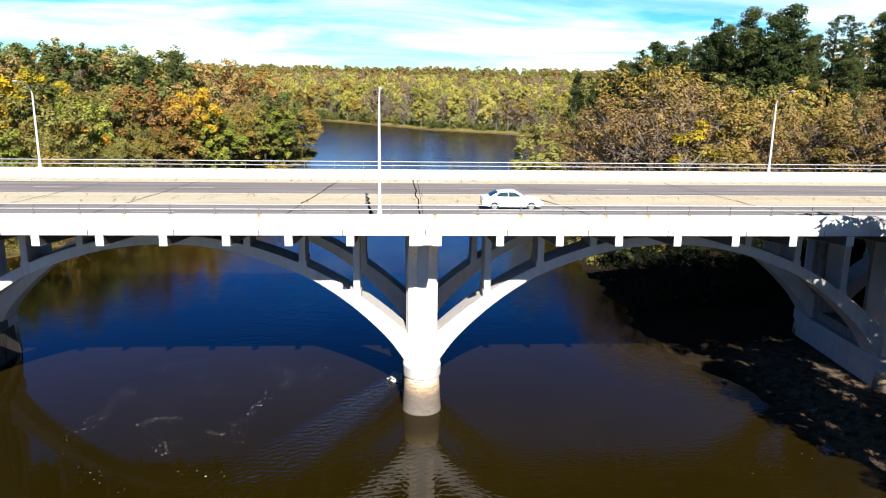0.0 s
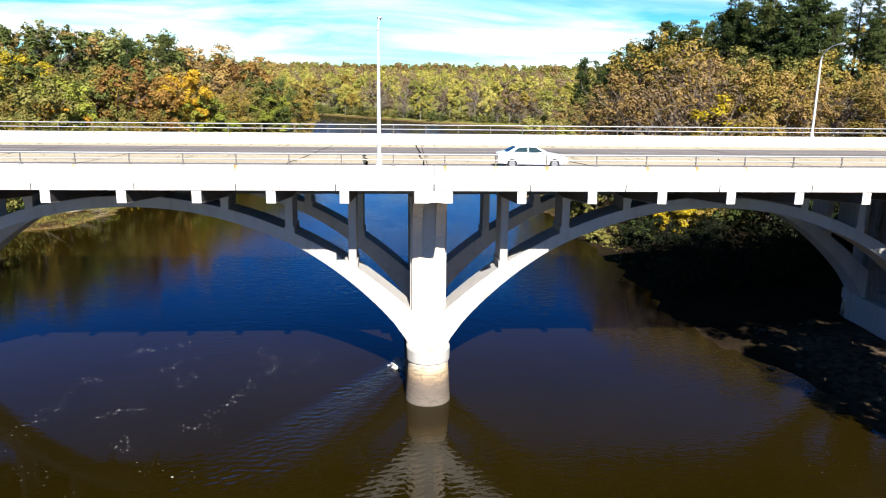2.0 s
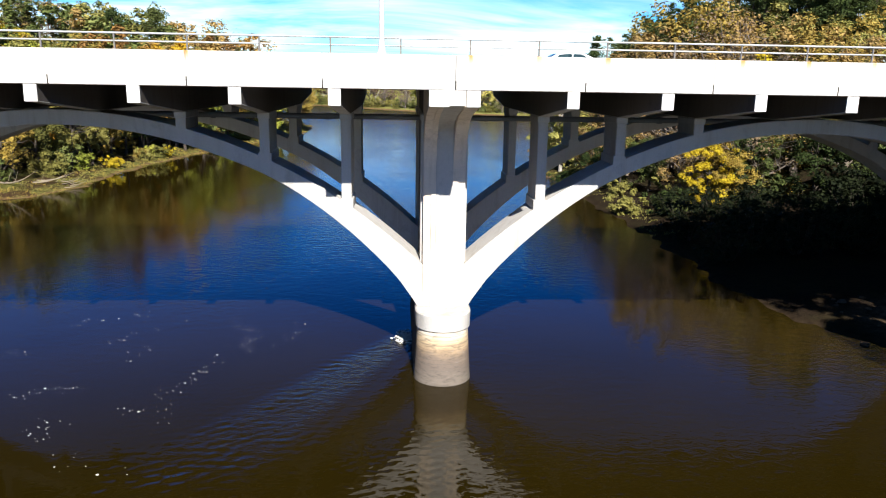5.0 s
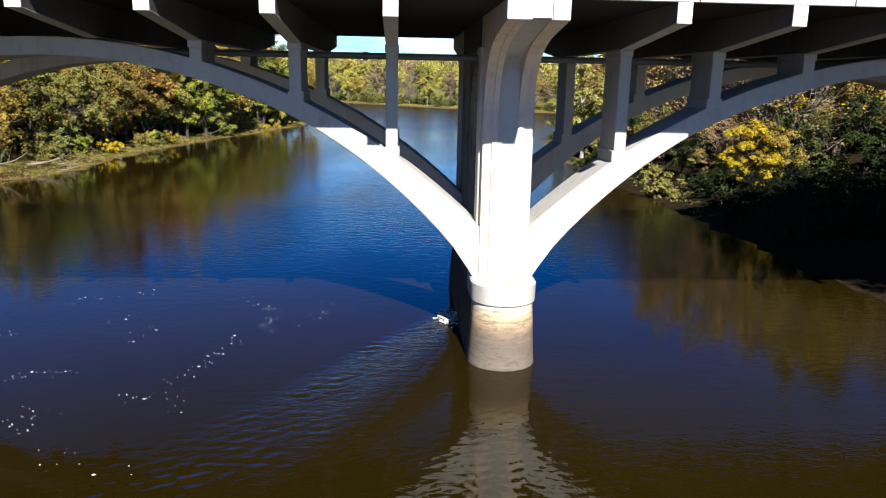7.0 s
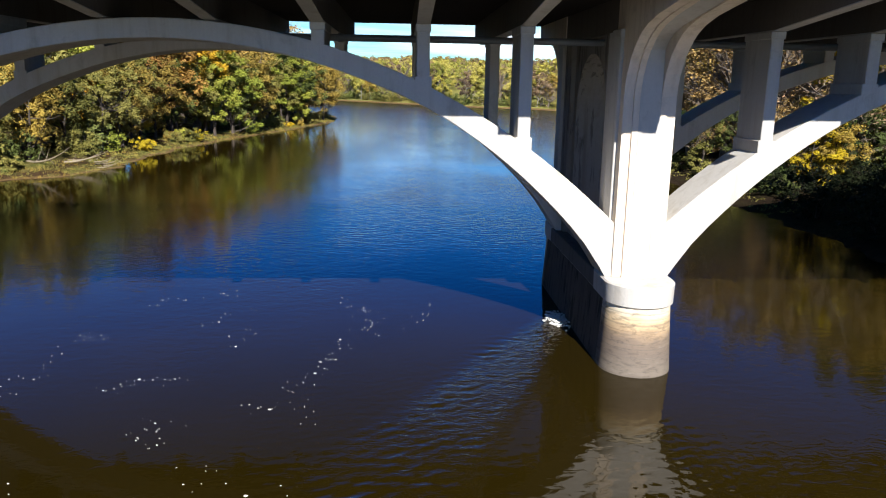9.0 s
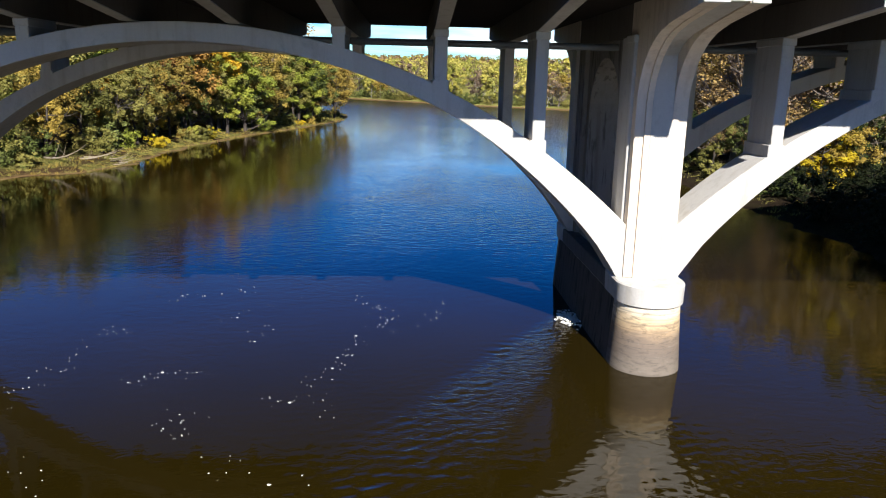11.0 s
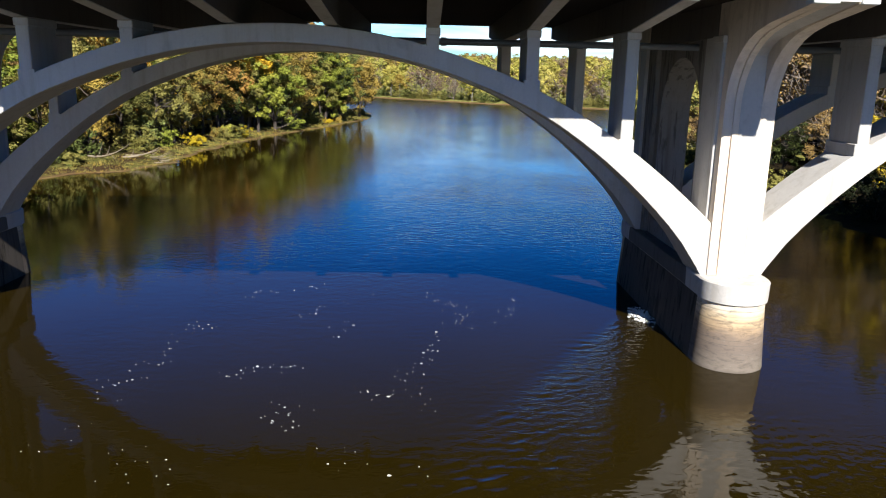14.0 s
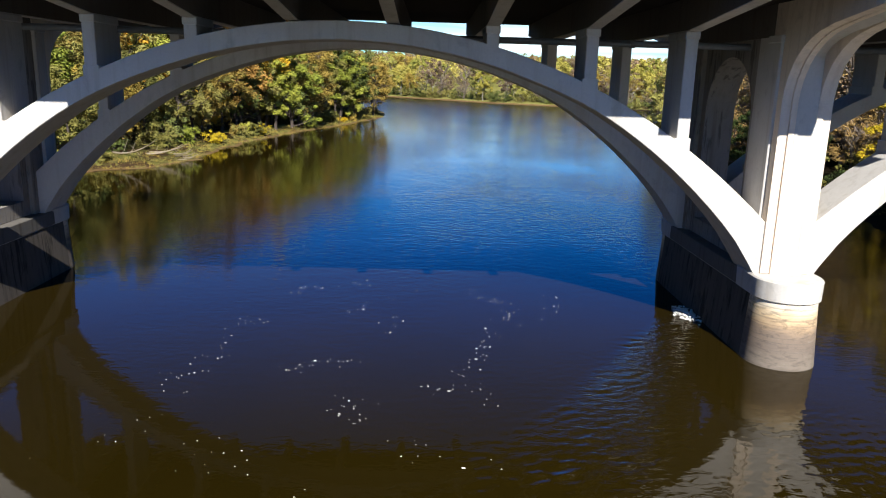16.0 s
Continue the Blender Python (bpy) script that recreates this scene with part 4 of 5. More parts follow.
PROTO = {
    "olive": [broadleaf(1, 17, 5.4, "olive", "broad tree with dull olive-green autumn leaves"), broadleaf(2, 15, 4.8, "olive", "broad tree with dull olive-green autumn leaves", bare=0.06), broadleaf(27, 13, 5.0, "olive", "low spreading tree with olive-green leaves", bare=0.03)],
    "green": [broadleaf(3, 16, 5.6, "green", "leafy green tree on the wooded bank", bare=0.08), broadleaf(4, 18, 5.0, "green", "leafy green tree on the wooded bank")],
    "yellow": [broadleaf(5, 15, 4.8, "yellow", "tree in bright yellow autumn leaf", per=110, size=0.26), broadleaf(6, 11, 3.9, "yellow", "low tree in bright yellow autumn leaf", bare=0.05, per=110, size=0.24)],
    "lime": [broadleaf(7, 13, 4.4, "lime", "tree with yellow-green autumn leaves", bare=0.04), broadleaf(8, 16, 4.6, "lime", "tree with yellow-green autumn leaves")],
    "orange": [broadleaf(9, 14, 4.4, "orange", "tree in orange autumn leaf"), broadleaf(10, 11, 3.6, "orange", "low tree in orange autumn leaf", bare=0.06, clumps=54)],
    "rust": [broadleaf(11, 16, 4.8, "rust", "thinning tree with rust-brown leaves", density=0.75, size=0.21, branchy=14, twigs=3, bark_mat=GREY_BARK), broadleaf(12, 14, 4.4, "rust", "thinning tree with rust-brown leaves", density=0.75, size=0.21, branchy=14, twigs=3, bark_mat=GREY_BARK)],
    "russet": [broadleaf(43, 15, 4.6, "russet", "round tree in red-brown autumn leaf", density=0.9), broadleaf(44, 13, 4.2, "russet", "thinning tree in red-brown autumn leaf", density=0.6, branchy=14, bark_mat=GREY_BARK)],
    "gold": [broadleaf(13, 16, 5.2, "gold", "tree with dull gold and brown leaves", density=0.8), broadleaf(14, 14, 5.0, "gold", "tree with dull gold and brown leaves", density=0.85, bare=0.06)],
    "pale": [broadleaf(15, 16, 4.8, "pale", "broad tree with pale yellow-green leaves", density=1.2, bark_mat=PALE_BARK), broadleaf(16, 12, 4.4, "pale", "low tree with pale yellow-green leaves", bare=0.04, density=1.2, bark_mat=PALE_BARK)],
    "dun": [broadleaf(17, 16, 4.8, "dun", "almost bare grey-brown tree with last leaves", density=0.22, size=0.17, branchy=24, twigs=4, bark_mat=GREY_BARK), broadleaf(18, 14, 5.2, "dun", "almost bare grey-brown tree with last leaves", density=0.26, size=0.17, branchy=24, twigs=4, bark_mat=GREY_BARK),
            broadleaf(28, 15, 5.0, "rust", "almost bare tree with a few rust-brown leaves", density=0.32, size=0.18, branchy=22, twigs=3, bark_mat=GREY_BARK)],
    "pine": [pine(19, 22, 4.2, "tall dark green pine on the hill"), pine(20, 19, 4.4, "dark green pine with a ragged top", 0.25), pine(21, 24, 3.6, "tall sparse pine with a bare lower trunk", 0.5, False)],
    "shrub": [shrub(22, 3.2, 2.6, "lime", "yellow-green shrub at the water's edge"), shrub(23, 2.6, 2.4, "olive", "olive-green shrub at the water's edge"), shrub(24, 2.8, 2.5, "yellow", "yellow autumn shrub near the water"),
              shrub(26, 2.2, 2.2, "gold", "brown-gold shrub on the bank")],
    "low_shrub": [shrub(35, 2.6, 2.4, "olive", "olive-green shrub at the water's edge"), shrub(36, 2.4, 2.4, "needles", "dark green shrub at the water's edge")],
    # leaves darkened to put the shade on these right-bank trees into the colour
    "dark_tree": [broadleaf(37, 13, 4.8, "needles", "broad tree behind the bridge, shade in its dark leaf colour", bare=0.04), broadleaf(38, 12, 4.4, "needles", "broad tree behind the bridge, shade in its dark leaf colour", bare=0.04)],
    "dark_thicket": [shrub(33, 4.2, 3.6, "dark", "added near-black thicket, bridge shade in its leaf colour"), shrub(34, 4.6, 3.2, "dark", "added near-black thicket, bridge shade in its leaf colour")],
    "thicket": [shrub(25, 4.2, 3.6, "green", "dark green thicket under the bank trees"), shrub(29, 4.6, 3.4, "olive", "olive-green thicket under the bank trees"), shrub(30, 4.0, 3.4, "olive", "low olive-green thicket under the bank trees")],
}
FEW = dict(clumps=50, per=60, size=0.37, bare=0.12, branchy=6)
for leaf, label in (("olive", "broad tree with dull olive-green autumn leaves"), ("green", "leafy green tree on the wooded bank"), ("gold", "tree with dull gold and brown leaves"),
                    ("rust", "tree with rust-brown autumn leaves")):
    PROTO["back_" + leaf] = [broadleaf(60 + len(PROTO), 17, 5.6, leaf, label, **FEW), broadleaf(80 + len(PROTO), 16, 5.0, leaf, label, **FEW)]
PROTO["high_orange"] = [broadleaf(72, 17, 4.2, "orange", "tall tree with an orange and yellow crown", bare=0.42, per=110, size=0.27)]
PROTO["shade"] = [broadleaf(70, 20, 4.2, "gold", "tall bank tree with a high crown of gold leaves", bare=0.5, clumps=44, per=40, size=0.36), broadleaf(71, 21, 4.0, "olive", "tall bank tree with a high olive-green crown", bare=0.5, clumps=46, per=40, size=0.40)]
PROTO["thin"] = [broadleaf(74 + k, 17, 5.2, leaf, label, clumps=44, per=34, size=0.36, bare=0.2, branchy=8) for k, (leaf, label) in enumerate((("olive", "thinning olive-green tree beside the bridge"), ("gold", "thinning dull gold tree beside the bridge")))]
PROTO["far"] = [broadleaf(40 + k, 16, 5.4, leaf, label, clumps=50, per=90, size=0.42, bare=0.16, bark_mat=PALE_BARK, density=dens, branchy=6, stout=0.012, up=0.45) for k, (leaf, label, dens) in enumerate((
    ("far_pale", "pale yellow tree on the far shore", 1.0), ("far_lime", "yellow-green tree on the far shore", 1.0), ("dun", "almost bare grey-brown tree on the far shore", 0.55),
    ("far_pale", "pale yellow tree on the far shore", 0.8), ("gold", "dull gold tree on the far shore", 0.9)))]
PROTO["far_bare"] = [broadleaf(48 + k, 16, 4.6, "dun", "almost bare grey-brown tree on the far shore", clumps=50, per=14, size=0.26, bare=0.12, bark_mat=GREY_BARK, branchy=22, twigs=3, stout=0.014) for k in range(2)]
planted = set()
tree_rng = random.Random(11)


def plant(kind, x, y, size=1.0, variant=None, top=None):
    """Plants a tree on the ground at (x, y); top: the height above the river that its crown reaches."""
    protos = PROTO[kind]
    i = tree_rng.randrange(len(protos)) if variant is None else variant
    p = protos[i]
    z = height(x, y)
    if top is not None:
        size = max(0.3, (top - z) / TALL[p.name.split(".")[0] if p.name not in TALL else p.name])
    sx = size * tree_rng.uniform(0.92, 1.1)
    m = pose(x, y, z, 0, 0, tree_rng.uniform(0, 360)) @ Matrix.Diagonal((sx, sx, size, 1))
    if (kind, i) not in planted:
        planted.add((kind, i))
        p.matrix_basis = m
        return p
    q = copy_thing(p, Matrix())
    q.matrix_basis = m
    return q


def dry(x, y, edge):
    return float(river_distance(np.array([x]), np.array([y]))[0]) > edge and not (NEAR - 5 < y < FAR + 4 and abs(x) < 100)


def grove(kinds, count, x0, x1, y0, y1, lo=0.85, hi=1.15, edge=3.0, gap=4.2, reach=1e9):
    """Fills a stretch of bank with trees that keep a gap and stay off the water and the bridge."""
    done, tries, spots = 0, 0, []
    while done < count and tries < count * 60:
        tries += 1
        x, y = tree_rng.uniform(x0, x1), tree_rng.uniform(y0, y1)
        if not dry(x, y, edge) or dry(x, y, reach):
            continue
        if any((x - a) ** 2 + (y - b) ** 2 < gap * gap for a, b in spots):
            continue
        spots.append((x, y))
        plant(tree_rng.choice(kinds), x, y, tree_rng.uniform(lo, hi))
        done += 1


def belt(kinds, line, gap, shift=(0, 0), spread=1.5, uneven=0.10, edge=3.0):
    """A row of trees along a line of (x, y, height of the tops)."""
    for (xa, ya, za), (xb, yb, zb) in zip(line, line[1:]):
        n = max(1, round(math.hypot(xb - xa, yb - ya) / gap))
        for k in range(n):
            s = (k + tree_rng.uniform(0.2, 0.8)) / n
            x, y = xa + (xb - xa) * s + shift[0] + tree_rng.uniform(-spread, spread), ya + (yb - ya) * s + shift[1] + tree_rng.uniform(-spread, spread)
            top = za + (zb - za) * s
            if dry(x, y, edge):
                plant(tree_rng.choice(kinds), x, y, top=height(x, y) + (top - height(x, y)) * (1 + tree_rng.uniform(-1.6 * uneven, 0.6 * uneven)))


# left bank, from the water's edge up to the hill
LEFT_EDGE = [(-62, 50, 13), (-54, 66, 14), (-52, 92, 15), (-46, 116, 16.5), (-38.5, 138, 17), (-32, 160, 17)]
LEFT_MID = [(-95, 70, 25), (-73, 100, 24), (-60, 122, 23.5), (-48, 140, 22.5), (-38, 158, 21)]
LEFT_HILL = [(-118, 90, 35), (-86, 128, 33.5), (-76, 150, 32), (-56, 160, 31), (-46, 170, 28.5), (-38, 173, 24)]
belt(["olive", "lime", "olive", "green", "gold", "gold", "lime"], LEFT_EDGE, 5.4)
belt(["olive", "lime", "rust", "olive", "green"], LEFT_EDGE, 6.4, (-6, 2))
LEFT_NEAR = [(-61, 25, 15), (-61, 38, 15), (-66, 52, 18)]
belt(["olive", "gold", "olive", "lime"], LEFT_NEAR, 4.5)
belt(["back_olive", "back_gold", "back_olive"], LEFT_NEAR, 5.5, (-8, 1))
LEFT_FILL = [(-62, 58, 17), (-61, 86, 21), (-57, 105, 21.5), (-50, 125, 21)]
belt(["olive", "gold", "back_olive", "lime", "rust", "green"], LEFT_FILL, 5.4, (0, 0), 2.0, 0.12)
belt(["back_olive", "dun", "back_rust", "back_olive", "back_green", "back_green"], LEFT_MID, 4.4, (0, 0), 3.0, 0.15)
belt(["back_green", "back_olive", "back_olive", "dun", "back_green", "back_rust"], LEFT_HILL, 4.0, (0, 0), 2.0, 0.10)
belt(["back_olive", "back_green", "back_olive", "pine"], LEFT_HILL, 8.0, (-9, 7), 2.0, 0.08)
for kind, x, y, top in (("high_orange", -46.8, 115, 22.3), ("orange", -58.5, 82, 17.4), ("russet", -54.3, 100, 24), ("russet", -50.3, 106, 21.8), ("russet", -49.3, 165, 25.5), ("russet", -44.5, 168, 26.5), ("dun", -54, 160, 27), ("lime", -36.3, 148, 17.8), ("yellow", -75, 108, 26), ("yellow", -82, 100, 26), ("lime", -42.5, 119, 17), ("lime", -44.5, 113, 15.5), ("orange", -52, 96, 10), ("gold", -40.5, 126, 19), ("green", -35, 153, 20.5),
                        ("green", -33.5, 163, 21), ("gold", -30.5, 172, 17), ("gold", -31, 177, 15), ("olive", -51, 84, 14), ("pine", -62, 128, 29), ("pine", -60, 150, 31)):
    plant(kind, x, y, top=top)
grove(["shrub"], 20, -66, -26, 46, 182, 0.5, 1.0, 1.8, 1.6, 5.0)
grove(["thicket"], 18, -72, -28, 44, 180, 0.5, 1.0, 4.4, 2.0, 9.0)
# right bank
RIGHT_LOW = [(24.5, 78, 8), (28, 62, 9.5), (33, 52, 10), (43, 46, 12), (56, 41, 14), (72, 38, 15)]
RIGHT_FRONT = [(26, 96, 12), (31, 82, 17.5), (39, 70, 26.5), (47, 59, 25), (58, 51, 24.5), (74, 46, 24.5)]
RIGHT_BACK = [(32, 122, 15), (41, 101, 20), (53, 82, 24.5), (67, 68, 24.5), (84, 58, 24.5)]
PINES = [(54.8, 160, 25.5), (56, 130, 30), (59.5, 120, 33), (64, 97, 35.5), (70, 86, 36), (78, 76, 36), (92, 64, 37)]
belt(["rust", "dark_tree", "dun", "olive", "dark_tree"], RIGHT_LOW[:4], 3.6)
belt(["dark_tree"], RIGHT_LOW[3:], 3.8)
belt(["dun", "dun", "dun", "rust"], RIGHT_FRONT[:4], 3.8, (0, 0), 1.5, 0.12)
belt(["dun", "rust", "dun"], RIGHT_FRONT[:4], 4.4, (4, 5), 1.5, 0.12)
belt(["dun", "gold", "rust"], RIGHT_FRONT[3:5], 3.8, (0, 0), 1.5, 0.12)
belt(["gold", "olive", "gold", "rust"], RIGHT_FRONT[4:], 3.8, (0, 0), 1.5, 0.12)
belt(["dun", "gold", "olive", "rust"], RIGHT_FRONT[3:], 4.4, (4, 5), 1.5, 0.12)
belt(["back_rust", "dun", "back_olive", "dun"], RIGHT_BACK, 6.5, (0, 0), 2.5, 0.12)
belt(["pine"], PINES, 2.6, (0, 0), 2.0, 0.10)
belt(["pine"], PINES, 6.0, (6, 7), 2.5, 0.12)
belt(["pine"], [(66, 92, 31), (74, 80, 33), (90, 66, 36)], 2.4, (0, 0), 2.0, 0.15)
belt(["pine"], PINES, 5.0, (-5, -4), 2.5, 0.22)
for kind, x, y, top in (("yellow", 33.8, 47.0, 9.0), ("yellow", 36.6, 48.5, 8.6), ("gold", 45.5, 53, 17.0), ("gold", 35.5, 46.5, 9.0), ("dun", 40.5, 49.5, 20.5), ("pale", 66.7, 75, 26.5), ("pale", 24.6, 85, 17.5), ("pale", 28.2, 84, 14.5), ("pale", 22.6, 88, 12), ("gold", 57, 33, 12), ("pine", 49, 145, 26), ("pine", 52, 138, 28), ("pine", 46, 150, 23), ("dun", 43.5, 70, 27), ("dun", 40.5, 64, 25), ("yellow", 44.2, 57.5, 19.5), ("gold", 41, 78, 29.5), ("gold", 46.5, 80, 28.5)):
    plant(kind, x, y, top=top)
grove(["low_shrub"], 20, 20, 60, 40, 120, 0.6, 1.0, 1.5, 1.8, 8.0)
# thickets added to fill the shaded bank with near-black
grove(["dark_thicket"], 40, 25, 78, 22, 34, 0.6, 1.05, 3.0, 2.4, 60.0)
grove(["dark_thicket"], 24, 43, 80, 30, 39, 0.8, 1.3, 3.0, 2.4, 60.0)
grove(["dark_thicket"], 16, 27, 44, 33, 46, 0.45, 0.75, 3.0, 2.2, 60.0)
grove(["thicket", "shrub"], 10, 33, 46, 50, 56, 0.8, 1.2, 3.0, 2.2, 60.0)
# trees on the near side of the bridge, which shade its right end and the bank
for k, (x, y) in enumerate(((35, -19), (36, -31), (37, -22), (39, -31), (42, -19), (45, -27), (48, -16), (53, -24), (41, -41), (58, -17), (50, -36), (62, -28))):
    plant("thin", x, y, 1.15 + 0.06 * (k % 4))
# grove out of view, added to block low sky on the left
grove(["back_olive", "back_green", "back_rust"], 9, -100, -60, -70, -14, 1.1, 1.5, 3.0, 6.0)
for x, y, top in ((32.3, -13.6, 24.5), (33, -17.2, 24), (37.5, -15.2, 23.5), (32.4, -19.8, 25.5), (40, -14.5, 24), (45, -14, 24), (30.2, -17.8, 20), (31.0, -23.5, 21), (34.5, -22.0, 21)):
    plant("shade", x, y, top=top)
# far shore
grove(["far", "far", "far", "far_bare"], 46, -90, 40, 240, 420, 0.7, 1.3, 5.0, 5.4, 18)
grove(["far_bare", "far_bare", "far", "thicket"], 34, 34, 120, 230, 330, 0.7, 1.15, 4.0, 4.4, 18)
grove(["far", "far_bare"], 30, -90, 120, 250, 450, 1.1, 1.4, 16.0, 7.0, 32)
grove(["thicket"], 90, -60, 120, 240, 400, 0.7, 1.2, 4.0, 2.4, 12.0)


def far_wood(name, leaf, seed, count, x0, x1, y0, y1, high, label, size=0.8, clumps=10, per=28):
    """Woods too far off to count: one mesh of leaf clumps over the ground."""
    rs = np.random.RandomState(seed)
    x, y = rs.uniform(x0, x1, count), rs.uniform(y0, y1, count)
    keep = (river_distance(x, y) > (26 if y0 > 0 else 12)) & (np.hypot(x, y + 10) > 70)
    x, y = x[keep], y[keep]
    z = ground_height(x, y)
    cs, rr = [], []
    for a, b, c in zip(x, y, z):
        h = high * rs.uniform(0.75, 1.15)
        for k in range(clumps):
            out = math.sqrt((k + 0.5) / clumps)
            turn = 2.4 * k + a
            cs.append((a + 4.0 * out * math.cos(turn), b + 4.0 * out * math.sin(turn), c + h * (1.0 - 0.42 * out * out + rs.uniform(-0.05, 0.05))))
            rr.append(rs.uniform(1.2, 2.0))
    v = leaf_cloud(rs, np.array(cs), np.array(rr), per, size, 0.45)
    return tagged(link_mesh(name, leaf_mesh(name, v), LEAF[leaf]), label, "woods", kind="stuff")


far_wood("far_woods", "far_pale", 31, 700, -330, 420, 300, 600, 18, "distant woods in pale yellow autumn leaf")
far_wood("far_woods", "far_lime", 32, 450, -330, 420, 300, 600, 18, "distant woods in yellow-green autumn leaf")
far_wood("far_woods", "dun", 33, 650, -330, 420, 300, 600, 18, "distant almost bare grey-brown woods")
far_wood("far_woods", "rust", 34, 900, -500, 700, 580, 900, 15, "rust-red woods on the far hills", 1.5, 7, 20)
far_wood("far_woods", "olive", 35, 1100, -500, 700, 580, 900, 15, "olive-green woods on the far hills", 1.5, 7, 20)
far_wood("far_woods", "olive", 36, 200, -330, -120, 60, 360, 20, "olive-green woods behind the left bank")
far_wood("far_woods", "gold", 37, 220, 110, 330, 20, 280, 20, "dull gold woods behind the right bank")

# unseen woods, added to keep low sky light off the bridge
far_wood("far_woods", "olive", 38, 420, -300, -72, -260, 20, 26, "added olive-green woods that block low sky on the left", 1.5)
far_wood("far_woods", "gold", 39, 420, 52, 300, -260, -20, 28, "added dull gold woods that block low sky on the right", 1.5)
far_wood("far_woods", "olive", 40, 260, -300, 300, -420, -260, 26, "added olive-green woods, unseen behind the viewpoint", 1.8)


def bank_grass(leaf, seed, count, x0, x1, y0, y1, lo, hi, label):
    """Tufts of rank grass along the water's edge."""
    rs = np.random.RandomState(seed)
    x, y = rs.uniform(x0, x1, count), rs.uniform(y0, y1, count)
    d = river_distance(x, y)
    keep = (d > lo) & (d < hi)
    x, y = x[keep], y[keep]
    z = ground_height(x, y)
    per = 9
    n = len(x) * per
    px, py, pz = np.repeat(x, per) + rs.normal(size=n) * 0.22, np.repeat(y, per) + rs.normal(size=n) * 0.22, np.repeat(z, per) - 0.05
    tall, lean, w = rs.uniform(0.08, 0.30, n), rs.normal(size=(n, 2)) * 0.14, 0.035
    a = rs.uniform(0, 3.14, n)
    ux, uy = np.cos(a) * w, np.sin(a) * w
    v = np.empty((n, 4, 3))
    v[:, 0] = np.column_stack([px - ux, py - uy, pz])
    v[:, 1] = np.column_stack([px + ux, py + uy, pz])
    v[:, 2] = np.column_stack([px + ux * 0.4 + lean[:, 0], py + uy * 0.4 + lean[:, 1], pz + tall])
    v[:, 3] = np.column_stack([px - ux * 0.4 + lean[:, 0], py - uy * 0.4 + lean[:, 1], pz + tall])
    return tagged(link_mesh("bank_grass", leaf_mesh("bank_grass", v.reshape(-1, 3), 4), LEAF[leaf]), label, "grass", kind="stuff")


bank_grass("olive", 51, 8000, -68, -24, 45, 185, 0.5, 6.0, "rank yellow-green grass along the bank")
bank_grass("gold", 52, 5000, -68, -24, 45, 185, 0.4, 5.0, "dry straw-coloured grass along the bank")
bank_grass("olive", 53, 3000, 18, 60, 34, 130, 0.8, 5.0, "rank yellow-green grass along the bank")


# variants that no spot asked for are not kept
for kind, protos in PROTO.items():
    for i, p in enumerate(protos):
        if (kind, i) not in planted:
            for child in list(p.children):
                bpy.data.objects.remove(child)
            bpy.data.objects.remove(p)


# ---- driftwood, foam and the car ----
def log(x, y, length, turn, thick):
    rs = np.random.RandomState(int(abs(x * 10)))
    bm = bmesh.new()
    limb(bm, rs, (0, 0, 0), (1, 0, -0.10), length, thick, 6, 0.02, 8)
    for k in range(3):
        limb(bm, rs, (length * (0.2 + 0.2 * k), 0, thick * 0.5), (0.5, rs.uniform(-1, 1), 0.5), length * 0.22, thick * 0.35, 4, 0.3, 5)
    ob = part("driftwood_log", bm, DRIFTWOOD)
    ob.matrix_basis = pose(x, y, max(LEVEL + 0.10, height(x, y) + 0.05), 0, 0, turn)
    return tagged(ob, "bleached fallen branch lying at the river's edge", "log", "driftwood on the bank")


log(-53.9, 61.2, 9.0, -34, 0.14)
for x, y, length, turn, thick in ((-50.9, 65.2, 5.6, -8, 0.10), (-50.6, 63.4, 4.6, 12, 0.12), (-47.8, 65.5, 3.0, 60, 0.08), (-48.6, 67.4, 3.6, -30, 0.09), (-46.6, 65.0, 2.2, 25, 0.06), (-46.9, 63.9, 2.4, -12, 0.07), (-45.9, 66.0, 1.8, -70, 0.05), (-46.3, 64.6, 1.6, 95, 0.05), (-47.2, 66.6, 2.0, 40, 0.06)):
    log(x, y, length, turn, thick)


def stone(seed):
    """A weathered rock: a squashed ball with knocked-off corners."""
    rs = np.random.RandomState(seed)
    bm = bmesh.new()
    bmesh.ops.create_icosphere(bm, subdivisions=2, radius=1.0)
    cuts = rs.normal(size=(7, 3))
    cuts /= np.linalg.norm(cuts, axis=1, keepdims=True)
    for v in bm.verts:
        for n in cuts:
            over = float(np.dot(n, v.co)) - 0.72
            if over > 0:
                v.co -= Vector(n) * over
        v.co = Vector((v.co.x * 1.25, v.co.y, v.co.z * 0.62)) * (1 + 0.05 * rs.normal())
    return part("stone", bm, ROCK)


stones, stone_rng = [stone(61 + k) for k in range(4)], random.Random(23)
for k in range(52):
    x, y = (stone_rng.uniform(28.0, 34), stone_rng.uniform(-7, 3)) if k % 3 else (stone_rng.uniform(25.5, 33), stone_rng.uniform(3, 11))
    r = 0.10 + 0.30 * stone_rng.random() ** 2
    ob = stones[k] if k < 4 else copy_thing(stones[k % 4], Matrix())
    ob.matrix_basis = pose(x, y, max(LEVEL - 0.05, height(x, y)) + 0.25 * r, 0, 0, stone_rng.uniform(0, 360)) @ Matrix.Diagonal((r, r, r, 1))
    tagged(ob, "brown weathered stone on the muddy bank", "stone", "stones on the muddy bank")


